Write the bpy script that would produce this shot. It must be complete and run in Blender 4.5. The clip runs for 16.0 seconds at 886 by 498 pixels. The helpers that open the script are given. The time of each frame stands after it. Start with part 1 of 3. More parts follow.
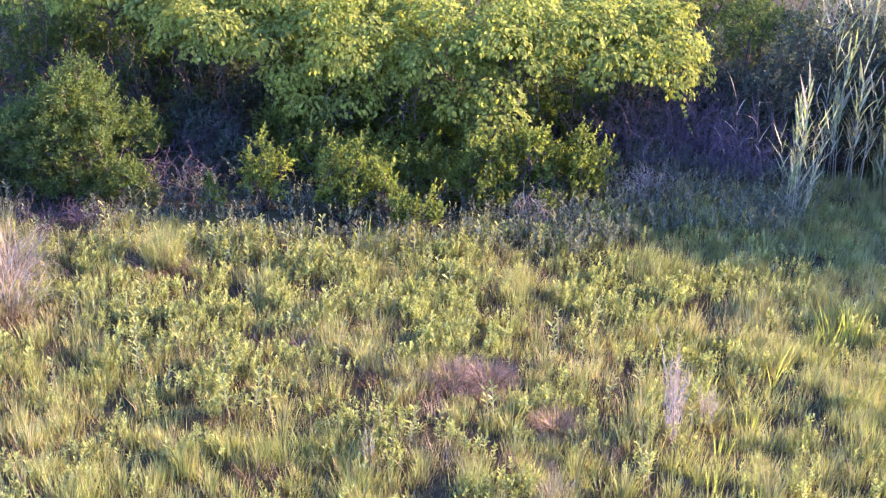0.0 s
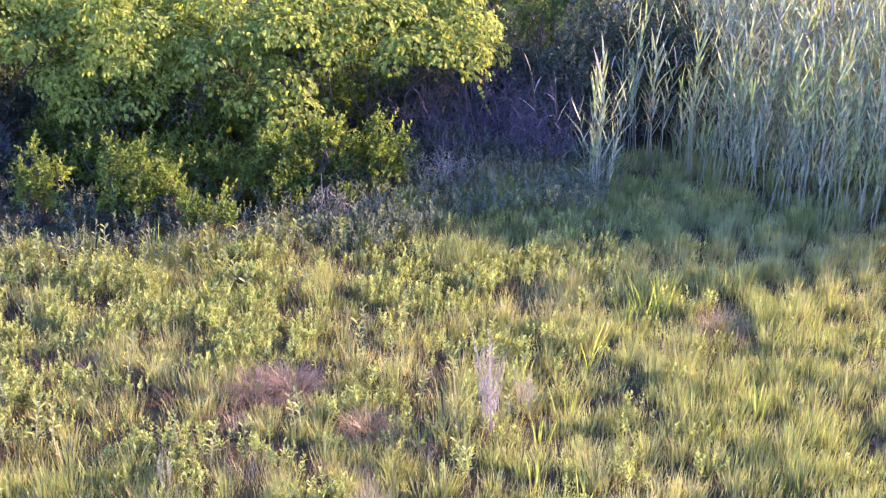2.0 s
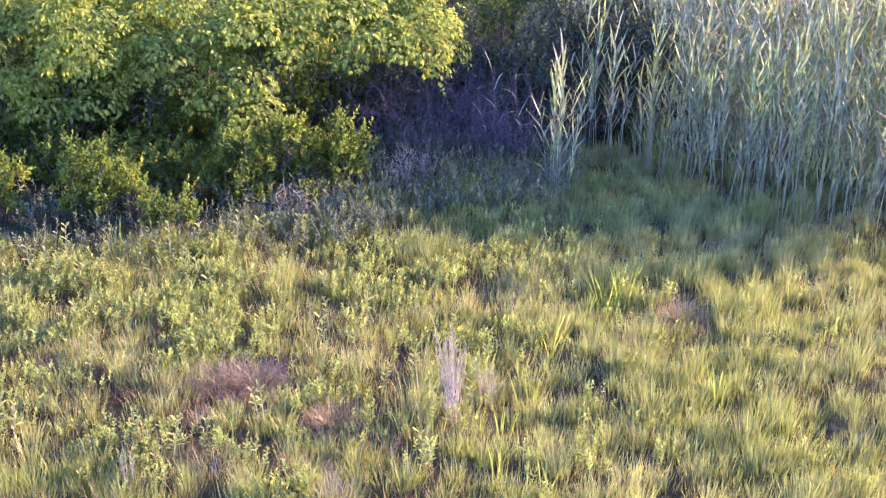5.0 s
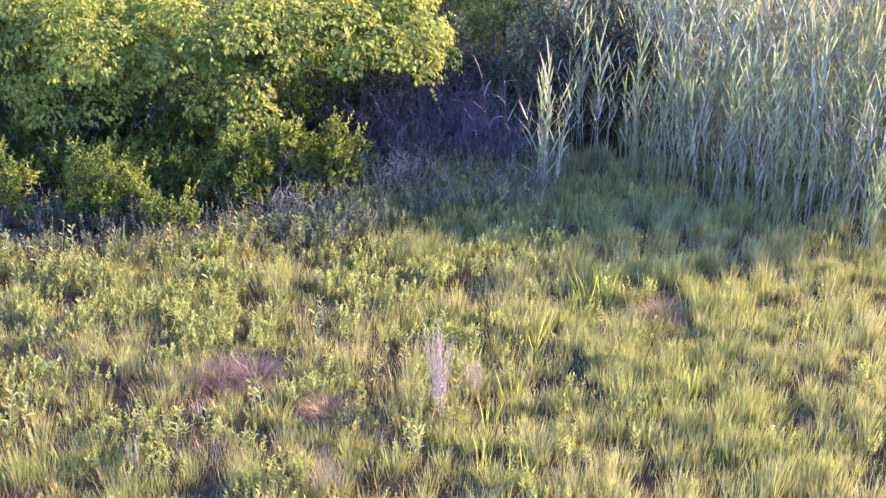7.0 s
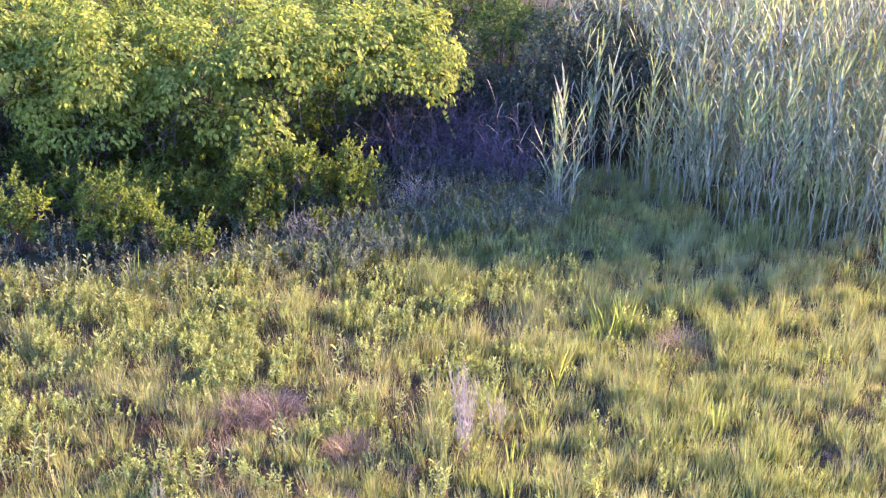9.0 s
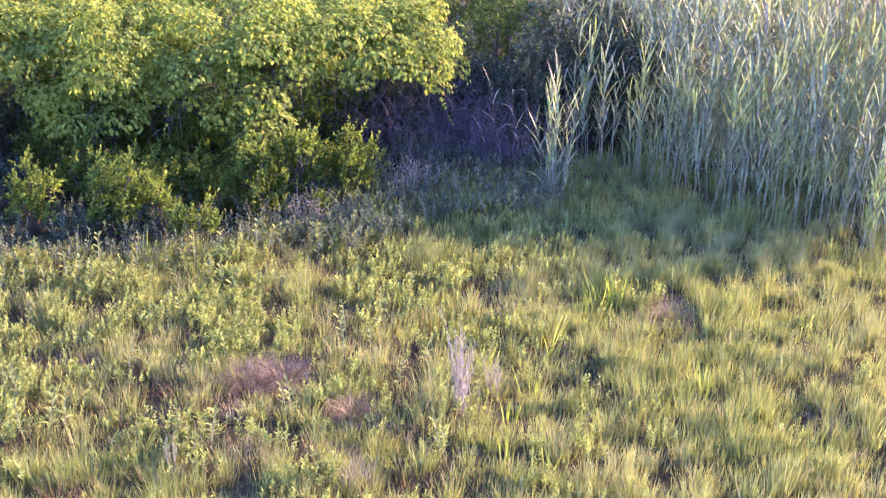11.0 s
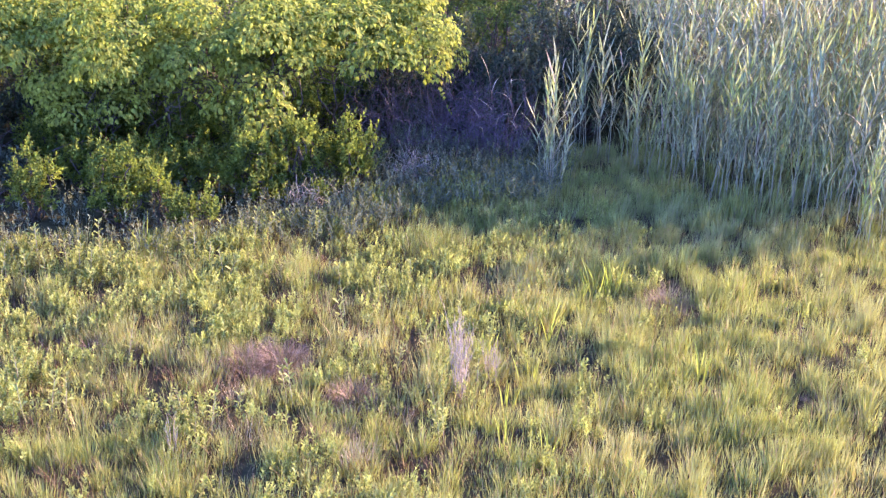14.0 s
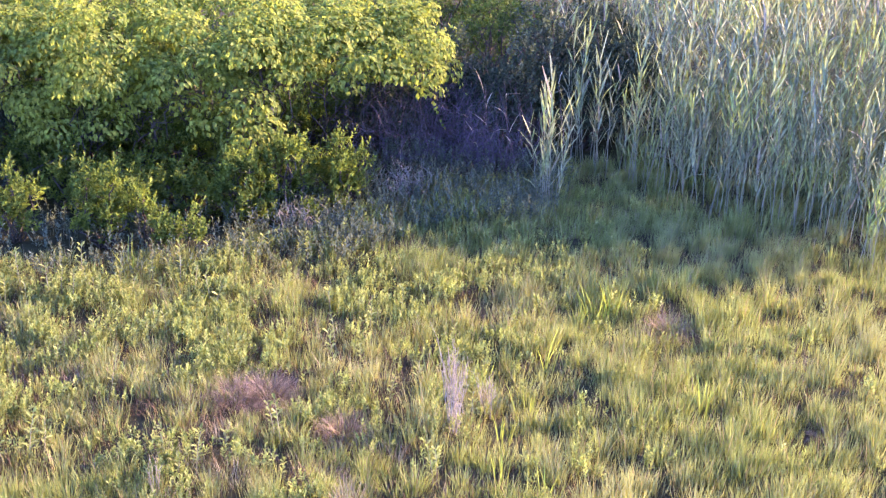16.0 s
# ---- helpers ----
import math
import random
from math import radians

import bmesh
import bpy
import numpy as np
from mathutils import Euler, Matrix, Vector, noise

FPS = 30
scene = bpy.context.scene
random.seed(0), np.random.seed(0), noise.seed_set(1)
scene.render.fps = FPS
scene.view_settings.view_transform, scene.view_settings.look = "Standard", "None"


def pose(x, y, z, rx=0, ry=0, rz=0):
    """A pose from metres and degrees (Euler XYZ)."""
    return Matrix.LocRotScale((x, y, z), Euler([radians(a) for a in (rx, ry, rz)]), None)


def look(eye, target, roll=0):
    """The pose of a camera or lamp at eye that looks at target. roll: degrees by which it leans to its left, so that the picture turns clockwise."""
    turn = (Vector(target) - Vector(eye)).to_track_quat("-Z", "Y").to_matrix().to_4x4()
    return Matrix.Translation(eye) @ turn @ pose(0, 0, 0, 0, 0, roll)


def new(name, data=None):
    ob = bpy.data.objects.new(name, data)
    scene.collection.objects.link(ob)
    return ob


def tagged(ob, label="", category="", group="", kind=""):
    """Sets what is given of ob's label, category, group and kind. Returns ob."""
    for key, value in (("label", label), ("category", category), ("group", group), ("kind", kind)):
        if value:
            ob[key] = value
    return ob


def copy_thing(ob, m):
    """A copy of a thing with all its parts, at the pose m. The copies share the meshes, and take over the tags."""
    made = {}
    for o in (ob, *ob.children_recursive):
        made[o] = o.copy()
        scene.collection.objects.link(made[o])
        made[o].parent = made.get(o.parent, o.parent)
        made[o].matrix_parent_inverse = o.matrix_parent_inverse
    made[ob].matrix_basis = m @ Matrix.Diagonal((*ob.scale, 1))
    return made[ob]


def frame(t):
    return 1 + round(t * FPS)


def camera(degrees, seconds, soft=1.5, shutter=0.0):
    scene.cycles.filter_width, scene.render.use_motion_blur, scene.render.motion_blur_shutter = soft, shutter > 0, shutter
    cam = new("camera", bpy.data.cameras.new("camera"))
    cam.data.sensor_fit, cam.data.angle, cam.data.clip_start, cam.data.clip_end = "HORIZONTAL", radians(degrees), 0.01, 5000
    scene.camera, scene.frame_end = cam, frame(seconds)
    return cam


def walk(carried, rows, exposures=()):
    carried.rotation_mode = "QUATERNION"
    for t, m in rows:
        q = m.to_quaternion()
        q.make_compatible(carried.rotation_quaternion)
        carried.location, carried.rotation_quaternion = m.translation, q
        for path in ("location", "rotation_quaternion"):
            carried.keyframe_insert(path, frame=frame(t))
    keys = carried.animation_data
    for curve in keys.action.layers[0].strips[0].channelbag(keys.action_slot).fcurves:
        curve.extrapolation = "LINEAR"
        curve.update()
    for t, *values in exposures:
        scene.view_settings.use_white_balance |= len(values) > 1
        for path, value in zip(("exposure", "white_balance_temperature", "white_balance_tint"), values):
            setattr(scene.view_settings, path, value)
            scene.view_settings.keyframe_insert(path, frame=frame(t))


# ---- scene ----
cam = camera(38.3, 16.0, soft=1.35)
PATH = [
    (0, (0.12, 0.13, 7.345), (-0.293, 1.919, 6.55), 2.1),
    (0.5, (0.002, 0.155, 7.251), (-0.344, 1.959, 6.46), 1.9),
    (1, (-0.032, 0.384, 7.141), (-0.275, 2.205, 6.352), 1.7),
    (1.5, (0.058, 0.678, 7.013), (-0.119, 2.508, 6.225), 1.5),
    (2, (0.221, 0.906, 6.952), (0.089, 2.74, 6.165), 1.3),
    (2.5, (0.313, 0.985, 6.895), (0.207, 2.822, 6.111), 1.3),
    (3, (0.364, 0.948, 6.846), (0.271, 2.787, 6.066), 1.2),
    (3.5, (0.376, 0.906, 6.821), (0.289, 2.746, 6.042), 1.1),
    (4, (0.3, 0.924, 6.787), (0.221, 2.765, 6.008), 1.1),
    (4.2, (0.257, 0.951, 6.798), (0.178, 2.791, 6.017), 1.3),
    (6.5, (0.436, 0.192, 7.069), (0.353, 2.032, 6.29), 1.1),
    (7, (0.459, 0.113, 7.141), (0.378, 1.954, 6.363), 1.1),
    (7.5, (0.384, 0.149, 7.253), (0.308, 1.988, 6.471), 1.1),
    (8, (0.244, 0.237, 7.363), (0.178, 2.076, 6.58), 1.2),
    (8.5, (0.115, 0.336, 7.476), (0.05, 2.173, 6.689), 1.2),
    (9, (0.05, 0.365, 7.543), (-0.013, 2.202, 6.756), 1.3),
    (9.2, (0.023, 0.319, 7.544), (-0.037, 2.158, 6.76), 1.2),
    (11.3, (0.108, -0.468, 7.416), (0.049, 1.374, 6.639), 1.2),
    (11.5, (0.179, -0.49, 7.419), (0.12, 1.352, 6.64), 1.2),
    (12, (0.313, -0.503, 7.401), (0.252, 1.338, 6.622), 1.2),
    (12.5, (0.33, -0.527, 7.34), (0.268, 1.315, 6.562), 1.1),
    (13, (0.261, -0.566, 7.291), (0.202, 1.276, 6.514), 1.2),
    (13.5, (0.14, -0.584, 7.295), (0.085, 1.258, 6.517), 1.3),
    (14, (0.066, -0.55, 7.311), (0.011, 1.291, 6.532), 1.3),
    (14.5, (0.041, -0.493, 7.344), (-0.016, 1.348, 6.565), 1.3),
    (15, (0.024, -0.36, 7.39), (-0.032, 1.48, 6.609), 1.3),
    (15.5, (0.031, -0.154, 7.426), (-0.026, 1.685, 6.642), 1.3),
    (16, (0.053, 0.071, 7.468), (0.007, 1.909, 6.682), 1.3),
]
walk(cam, [(t, look(eye, target, roll)) for t, eye, target, roll in PATH], [(0, 3.0, 5640, 61), (16, 3.0, 5640, 61)])

# ---- light ----
SUN_AZ, SUN_EL = radians(21), radians(20)  # the sun stands to the right, a little behind the thicket
sun_way = Vector((math.cos(SUN_AZ) * math.cos(SUN_EL), math.sin(SUN_AZ) * math.cos(SUN_EL), math.sin(SUN_EL)))
world = bpy.data.worlds.new("sky")
scene.world = world
world.use_nodes = True
wn = world.node_tree.nodes
sky = wn.new("ShaderNodeTexSky")
sky.sky_type, sky.sun_disc = "NISHITA", False
sky.ozone_density, sky.dust_density = 6.0, 0.0
sky.sun_elevation, sky.sun_rotation = SUN_EL, math.pi / 2 - SUN_AZ
wn["Background"].inputs["Strength"].default_value = 0.15
world.node_tree.links.new(sky.outputs[0], wn["Background"].inputs["Color"])
sun = new("sun", bpy.data.lights.new("sun", "SUN"))
sun.data.energy, sun.data.angle, sun.data.color = 4.5, radians(0.6), (1.0, 0.75, 0.335)
sun.matrix_world = look(sun_way * 80, (0, 0, 0))

rng = np.random.default_rng(11)


# ---- materials ----
def veg(name, cols, through_light=0.4, rough=0.5, patch=None, patch_scale=1.2, fine_scale=10.0, spec=0.35, dead=None, dead_share=0.0, vary=(0.52, 1.42)):
    """Leaf material: colour varies leaf by leaf, by patches of ground and along each leaf; light passes through."""
    m = bpy.data.materials.new(name)
    m.use_nodes = True
    nt, n = m.node_tree, m.node_tree.nodes
    L = nt.links.new
    geo = n.new("ShaderNodeNewGeometry")
    ramp = n.new("ShaderNodeValToRGB")
    ramp.color_ramp.interpolation = "LINEAR"
    els = ramp.color_ramp.elements
    while len(els) < len(cols):
        els.new(0.5)
    for i, c in enumerate(cols):
        els[i].position = i / (len(cols) - 1)
        els[i].color = (*c, 1)
    info, both, wrap = n.new("ShaderNodeObjectInfo"), n.new("ShaderNodeMath"), n.new("ShaderNodeMath")
    both.operation, wrap.operation = "ADD", "FRACT"
    L(geo.outputs["Random Per Island"], both.inputs[0])
    L(info.outputs["Random"], both.inputs[1])
    L(both.outputs[0], wrap.inputs[0])
    chance = wrap.outputs[0]
    L(chance, ramp.inputs[0])
    col = ramp.outputs[0]

    def noise_mask(scale, lo, hi, detail=3.0):
        t = n.new("ShaderNodeTexNoise")
        t.inputs["Scale"].default_value, t.inputs["Detail"].default_value = scale, detail
        L(geo.outputs["Position"], t.inputs["Vector"])
        r = n.new("ShaderNodeMapRange")
        r.inputs["From Min"].default_value, r.inputs["From Max"].default_value = lo, hi
        L(t.outputs[0], r.inputs["Value"])
        return r.outputs[0]

    def mixed(a, b, fac, mode="MIX"):
        x = n.new("ShaderNodeMix")
        x.data_type, x.blend_type = "RGBA", mode
        for key, v in (("Factor", fac), ("A", a), ("B", b)):
            sock = [s for s in x.inputs if s.name == key and (s.type == "RGBA" or key == "Factor" and s.type == "VALUE")][0]
            if isinstance(v, (tuple, float)):
                sock.default_value = (*v, 1) if isinstance(v, tuple) else v
            else:
                L(v, sock)
        return [o for o in x.outputs if o.type == "RGBA"][0]

    if patch:
        col = mixed(col, patch, noise_mask(patch_scale, 0.45, 0.68))
    if dead:
        g = n.new("ShaderNodeMath")
        g.operation = "FRACT"
        k = n.new("ShaderNodeMath")
        k.operation = "MULTIPLY"
        k.inputs[1].default_value = 17.37
        L(chance, k.inputs[0])
        L(k.outputs[0], g.inputs[0])
        h = n.new("ShaderNodeMath")
        h.operation = "LESS_THAN"
        h.inputs[1].default_value = dead_share
        L(g.outputs[0], h.inputs[0])
        col = mixed(col, dead, h.outputs[0])
    hsv = n.new("ShaderNodeHueSaturation")
    rr = n.new("ShaderNodeMapRange")
    rr.inputs["To Min"].default_value, rr.inputs["To Max"].default_value = vary
    L(noise_mask(fine_scale, 0.3, 0.7, 2.0), rr.inputs["Value"])
    L(rr.outputs[0], hsv.inputs["Value"])
    L(col, hsv.inputs["Color"])
    col = hsv.outputs[0]
    p = n["Principled BSDF"]
    p.inputs["Roughness"].default_value = rough
    p.inputs["Specular IOR Level"].default_value = spec
    L(col, p.inputs["Base Color"])
    tr = n.new("ShaderNodeBsdfTranslucent")
    warm = mixed(col, (1.07, 1.12, 0.66), 1.0, "MULTIPLY")
    L(warm, tr.inputs["Color"])
    mix = n.new("ShaderNodeMixShader")
    mix.inputs[0].default_value = through_light
    L(p.outputs[0], mix.inputs[1])
    L(tr.outputs[0], mix.inputs[2])
    L(mix.outputs[0], n["Material Output"].inputs["Surface"])
    return m


def bark(name, a, b, scale=30.0):
    m = bpy.data.materials.new(name)
    m.use_nodes = True
    n, L = m.node_tree.nodes, m.node_tree.links.new
    geo, t, r, bump = n.new("ShaderNodeNewGeometry"), n.new("ShaderNodeTexNoise"), n.new("ShaderNodeValToRGB"), n.new("ShaderNodeBump")
    t.inputs["Scale"].default_value, t.inputs["Detail"].default_value = scale, 6
    r.color_ramp.elements[0].color, r.color_ramp.elements[1].color = (*a, 1), (*b, 1)
    r.color_ramp.elements[0].position, r.color_ramp.elements[1].position = 0.3, 0.7
    L(geo.outputs["Position"], t.inputs["Vector"])
    L(t.outputs[0], r.inputs[0])
    L(t.outputs[0], bump.inputs["Height"])
    bump.inputs["Distance"].default_value = 0.01
    p = n["Principled BSDF"]
    p.inputs["Roughness"].default_value, p.inputs["Specular IOR Level"].default_value = 0.9, 0.08
    L(r.outputs[0], p.inputs["Base Color"])
    L(bump.outputs[0], p.inputs["Normal"])
    return m


M_grass = veg("meadow grass", [(0.135, 0.165, 0.048), (0.215, 0.255, 0.066), (0.34, 0.365, 0.118), (0.185, 0.225, 0.06)], 0.38, 0.6, patch=(0.32, 0.325, 0.13), patch_scale=0.5, spec=0.2, dead=(0.34, 0.265, 0.16), dead_share=0.08, fine_scale=6.0, vary=(0.66, 1.3))
M_thatch = veg("dry thatch", [(0.045, 0.03, 0.016), (0.10, 0.066, 0.034), (0.20, 0.14, 0.07)], 0.12, 0.75, patch=(0.07, 0.048, 0.034), patch_scale=1.5, spec=0.12)
M_forb = veg("meadow leaf", [(0.145, 0.19, 0.052), (0.255, 0.30, 0.085), (0.40, 0.42, 0.15)], 0.52, 0.6, patch=(0.26, 0.30, 0.095), patch_scale=0.7, spec=0.15, fine_scale=6.0)
# meadow leaf made darker and greyer to carry the shade before the shrubs
M_shade_forb = veg("shade-toned grey-green leaf", [(0.075, 0.095, 0.06), (0.125, 0.15, 0.095), (0.20, 0.225, 0.145)], 0.4, 0.6, spec=0.15)
# darker, greyer shrub leaf: the hollow's shade is put into the colour
M_shade_shrub = veg("shade-darkened shrub leaf", [(0.04, 0.058, 0.038), (0.065, 0.088, 0.056), (0.095, 0.122, 0.075)], 0.38, 0.6, spec=0.12)
M_sedge = veg("bright sedge", [(0.26, 0.325, 0.05), (0.36, 0.41, 0.075)], 0.5, 0.5, spec=0.2)
M_bay = veg("shrub leaf", [(0.055, 0.09, 0.022), (0.09, 0.135, 0.03), (0.155, 0.205, 0.04), (0.11, 0.16, 0.034)], 0.55, 0.6, patch=(0.225, 0.28, 0.042), patch_scale=2.2, spec=0.12)
M_willow = veg("narrow shrub leaf", [(0.05, 0.085, 0.02), (0.085, 0.135, 0.03), (0.15, 0.205, 0.042)], 0.5, 0.55, patch=(0.08, 0.125, 0.03), patch_scale=1.2, spec=0.15)
M_vine = veg("vine leaf", [(0.115, 0.165, 0.036), (0.205, 0.265, 0.052), (0.27, 0.325, 0.064), (0.31, 0.35, 0.07)], 0.6, 0.65, patch=(0.29, 0.325, 0.05), patch_scale=1.1, spec=0.13)
M_reed = veg("reed leaf", [(0.13, 0.165, 0.10), (0.205, 0.245, 0.15), (0.305, 0.335, 0.205)], 0.4, 0.52, patch=(0.28, 0.335, 0.10), patch_scale=0.9, spec=0.25, dead=(0.28, 0.24, 0.18), dead_share=0.03)
M_stalk = bark("reed stalk", (0.17, 0.18, 0.11), (0.30, 0.28, 0.18), 5)
M_red = veg("reddish dry grass", [(0.10, 0.068, 0.05), (0.185, 0.13, 0.09), (0.30, 0.23, 0.155), (0.17, 0.145, 0.08)], 0.25, 0.7, spec=0.12)
M_pale = veg("pale dry grass", [(0.24, 0.205, 0.14), (0.37, 0.325, 0.22), (0.17, 0.145, 0.10)], 0.3, 0.7, spec=0.12)
M_drystem = bark("grey dry stem", (0.19, 0.165, 0.125), (0.36, 0.32, 0.25), 25)
M_bark = bark("shrub bark", (0.05, 0.042, 0.03), (0.12, 0.10, 0.075), 30)
M_twig = bark("grey twig", (0.07, 0.054, 0.06), (0.15, 0.115, 0.125), 30)
M_pale_twig = bark("pale twig", (0.08, 0.062, 0.075), (0.16, 0.125, 0.145), 30)
M_soil = bark("marsh soil", (0.028, 0.027, 0.011), (0.07, 0.065, 0.027), 9)


# ---- mesh tools ----
class Soup:
    """Vertices and faces of one mesh."""

    def __init__(self):
        self.v, self.t, self.q, self.n = [], [], [], 0

    def add(self, v, tris=None, quads=None):
        v = np.asarray(v, dtype=np.float32).reshape(-1, 3)
        if tris is not None and len(tris):
            self.t.append(np.asarray(tris) + self.n)
        if quads is not None and len(quads):
            self.q.append(np.asarray(quads) + self.n)
        self.v.append(v)
        self.n += len(v)
        return self

    def mesh(self, name, material, origin=(0, 0, 0), smooth=False):
        me = bpy.data.meshes.new(name)
        v = np.concatenate(self.v) - np.asarray(origin, dtype=np.float32)
        t = np.concatenate(self.t).reshape(-1) if self.t else np.zeros(0, int)
        q = np.concatenate(self.q).reshape(-1) if self.q else np.zeros(0, int)
        nt, nq = len(t) // 3, len(q) // 4
        me.vertices.add(len(v))
        me.vertices.foreach_set("co", v.astype(np.float32).reshape(-1))
        me.loops.add(len(t) + len(q))
        me.loops.foreach_set("vertex_index", np.concatenate([t, q]).astype(np.int32))
        me.polygons.add(nt + nq)
        start = np.concatenate([np.arange(nt) * 3, nt * 3 + np.arange(nq) * 4]).astype(np.int32)
        me.polygons.foreach_set("loop_start", start)
        if smooth:
            me.polygons.foreach_set("use_smooth", np.ones(nt + nq, dtype=bool))
        me.update(calc_edges=True)
        me.materials.append(material)
        return me


def unit(a):
    return a / np.maximum(np.linalg.norm(a, axis=-1, keepdims=True), 1e-9)


def blades(s, base, yaw, length, lean, bend, width, profile=(1.0, 0.8, 0.0), twist=None):
    """Grass or reed blades: strips that lean away from the vertical and bend further towards the tip."""
    base = np.asarray(base, float)
    n, k = len(base), len(profile)
    seg = k - 1
    yaw, length, lean, bend, width = (np.broadcast_to(np.asarray(a, float), (n,)) for a in (yaw, length, lean, bend, width))
    tw = yaw + math.pi / 2 + (0 if twist is None else twist)
    side = np.stack([np.cos(tw), np.sin(tw), np.zeros(n)], 1)
    pts, p = [], base.copy()
    verts = []
    for i in range(k):
        if i:
            a = lean + bend * (i - 0.5) / seg
            step = np.stack([np.sin(a) * np.cos(yaw), np.sin(a) * np.sin(yaw), np.cos(a)], 1) * (length / seg)[:, None]
            p = p + step
        w = (width * profile[i] / 2)[:, None]
        if i < seg:
            verts += [p - side * w, p + side * w]
        else:
            verts += [p]
    v = np.stack(verts, 1)
    m = v.shape[1]
    o = (np.arange(n) * m)[:, None]
    quads = np.concatenate([o + np.array([[2 * i, 2 * i + 1, 2 * i + 3, 2 * i + 2]]) for i in range(seg - 1)]) if seg > 1 else None
    tris = o + np.array([[m - 3, m - 2, m - 1]])
    return s.add(v, tris, quads)


def leaves(s, base, way, face, length, width, fold=0.25, broad=False, blunt=False):
    """Leaves folded along the midrib. way: from stalk to tip; face: the way the upper side looks."""
    n = len(base)
    way = unit(way)
    side = unit(np.cross(way, face))
    up = np.cross(side, way)
    length, width = (np.broadcast_to(np.asarray(a, float), (n,))[:, None] for a in (length, width))
    h = side * width / 2
    lift = up * width * fold
    tip = base + way * length - up * length * 0.12
    if broad:
        f0, f1, w0, w1 = (0.3, 0.72, 0.6, 1.0) if blunt else (0.22, 0.62, 1.0, 0.8)
        v = np.stack([base, base + way * length * f0 + h * w0 + lift * 0.8, base + way * length * f1 + h * w1 + lift * 0.6, tip,
                      base + way * length * f1 - h * w1 + lift * 0.6, base + way * length * f0 - h * w0 + lift * 0.8], 1)
        o = (np.arange(n) * 6)[:, None]
        return s.add(v, None, np.concatenate([o + np.array([[0, 1, 2, 3]]), o + np.array([[0, 3, 4, 5]])]))
    v = np.stack([base, base + way * length * 0.6 + h + lift, tip, base + way * length * 0.6 - h + lift], 1)
    o = (np.arange(n) * 4)[:, None]
    return s.add(v, np.concatenate([o + np.array([[0, 1, 2]]), o + np.array([[0, 2, 3]])]))


def shoots(s, base, way, count, leaf_len, leaf_w, shoot_len, spread=(1.3, 0.45), broad=False, blunt=False):
    """Leafy shoots: leaves in a spiral along each, flatter below and steeper at the tip."""
    n = len(base)
    way = unit(way)
    ref = np.where(np.abs(way[:, 2:3]) > 0.9, np.array([[1.0, 0, 0]]), np.array([[0, 0, 1.0]]))
    a = unit(np.cross(way, ref))
    b = np.cross(way, a)
    turn = rng.uniform(0, 6.28, n)
    shoot_len = np.broadcast_to(np.asarray(shoot_len, float), (n,))
    for j in range(count):
        f = (j + 0.5) / count
        az = turn + j * 2.4 + rng.normal(0, 0.3, n)
        out = a * np.cos(az)[:, None] + b * np.sin(az)[:, None]
        sp = spread[0] + (spread[1] - spread[0]) * f + rng.normal(0, 0.15, n)
        d = way * np.cos(sp)[:, None] + out * np.sin(sp)[:, None]
        face = way - out * 0.3 + rng.normal(0, 0.2, (n, 3))
        size = rng.uniform(0.7, 1.15, n) * (1.0 - 0.25 * abs(f - 0.4))
        leaves(s, base + way * (shoot_len * f)[:, None], d, face, leaf_len * size, leaf_w * size, broad=broad, blunt=blunt)
    return s


def tubes(s, paths, r0, r1, sides=4):
    """Tapered stems along paths, an array (n, k, 3)."""
    paths = np.asarray(paths, float)
    n, k, _ = paths.shape
    way = unit(paths[:, -1] - paths[:, 0])
    ref = np.where(np.abs(way[:, 2:3]) > 0.8, np.array([[1.0, 0, 0]]), np.array([[0, 0, 1.0]]))
    a = unit(np.cross(way, ref))
    b = np.cross(way, a)
    r0, r1 = (np.broadcast_to(np.asarray(r, float), (n,)) for r in (r0, r1))
    rings = []
    for i in range(k):
        r = (r0 + (r1 - r0) * i / (k - 1))[:, None, None]
        ang = np.arange(sides) * 2 * math.pi / sides
        ring = a[:, None] * np.cos(ang)[None, :, None] + b[:, None] * np.sin(ang)[None, :, None]
        rings.append(paths[:, i:i + 1] + ring * r)
    v = np.concatenate(rings, 1)
    o = (np.arange(n) * k * sides)[:, None]
    q = [o + np.array([[i * sides + j, i * sides + (j + 1) % sides, (i + 1) * sides + (j + 1) % sides, (i + 1) * sides + j]]) for i in range(k - 1) for j in range(sides)]
    return s.add(v, None, np.concatenate(q))


def crooked(start, end, k=6, wob=0.1):
    """Paths from start to end (n, 3) that wander sideways."""
    f = np.linspace(0, 1, k)[None, :, None]
    p = start[:, None] * (1 - f) + end[:, None] * f
    length = np.linalg.norm(end - start, axis=1)[:, None, None]
    j = rng.normal(0, wob, p.shape) * length * np.sin(f * math.pi * 0.9)
    return p + j


def thing(name, at, label, category, group=""):
    ob = new(name)
    ob.empty_display_size = 0.1
    ob.location = at
    return tagged(ob, label, category, group)


def part(name, soup, material, parent, label="", at=(0, 0, 0), smooth=False):
    ob = new(name, soup.mesh(name, material, at, smooth))
    ob.parent = parent
    return tagged(ob, label)


def stuff(name, soup, material, label, category):
    return tagged(new(name, soup.mesh(name, material)), label, category, kind="stuff")


def fbm(x, y, scale, seed=0.0):
    return np.array([noise.fractal(Vector((a * scale + seed, b * scale - seed, seed * 0.37)), 1.0, 2.0, 3) for a, b in zip(x, y)])


def hill(x, y):
    return 0.05 * np.sin(x * 0.9 + 1.0) * np.cos(y * 0.7) + 0.03 * np.sin(x * 2.3 + y * 1.7)


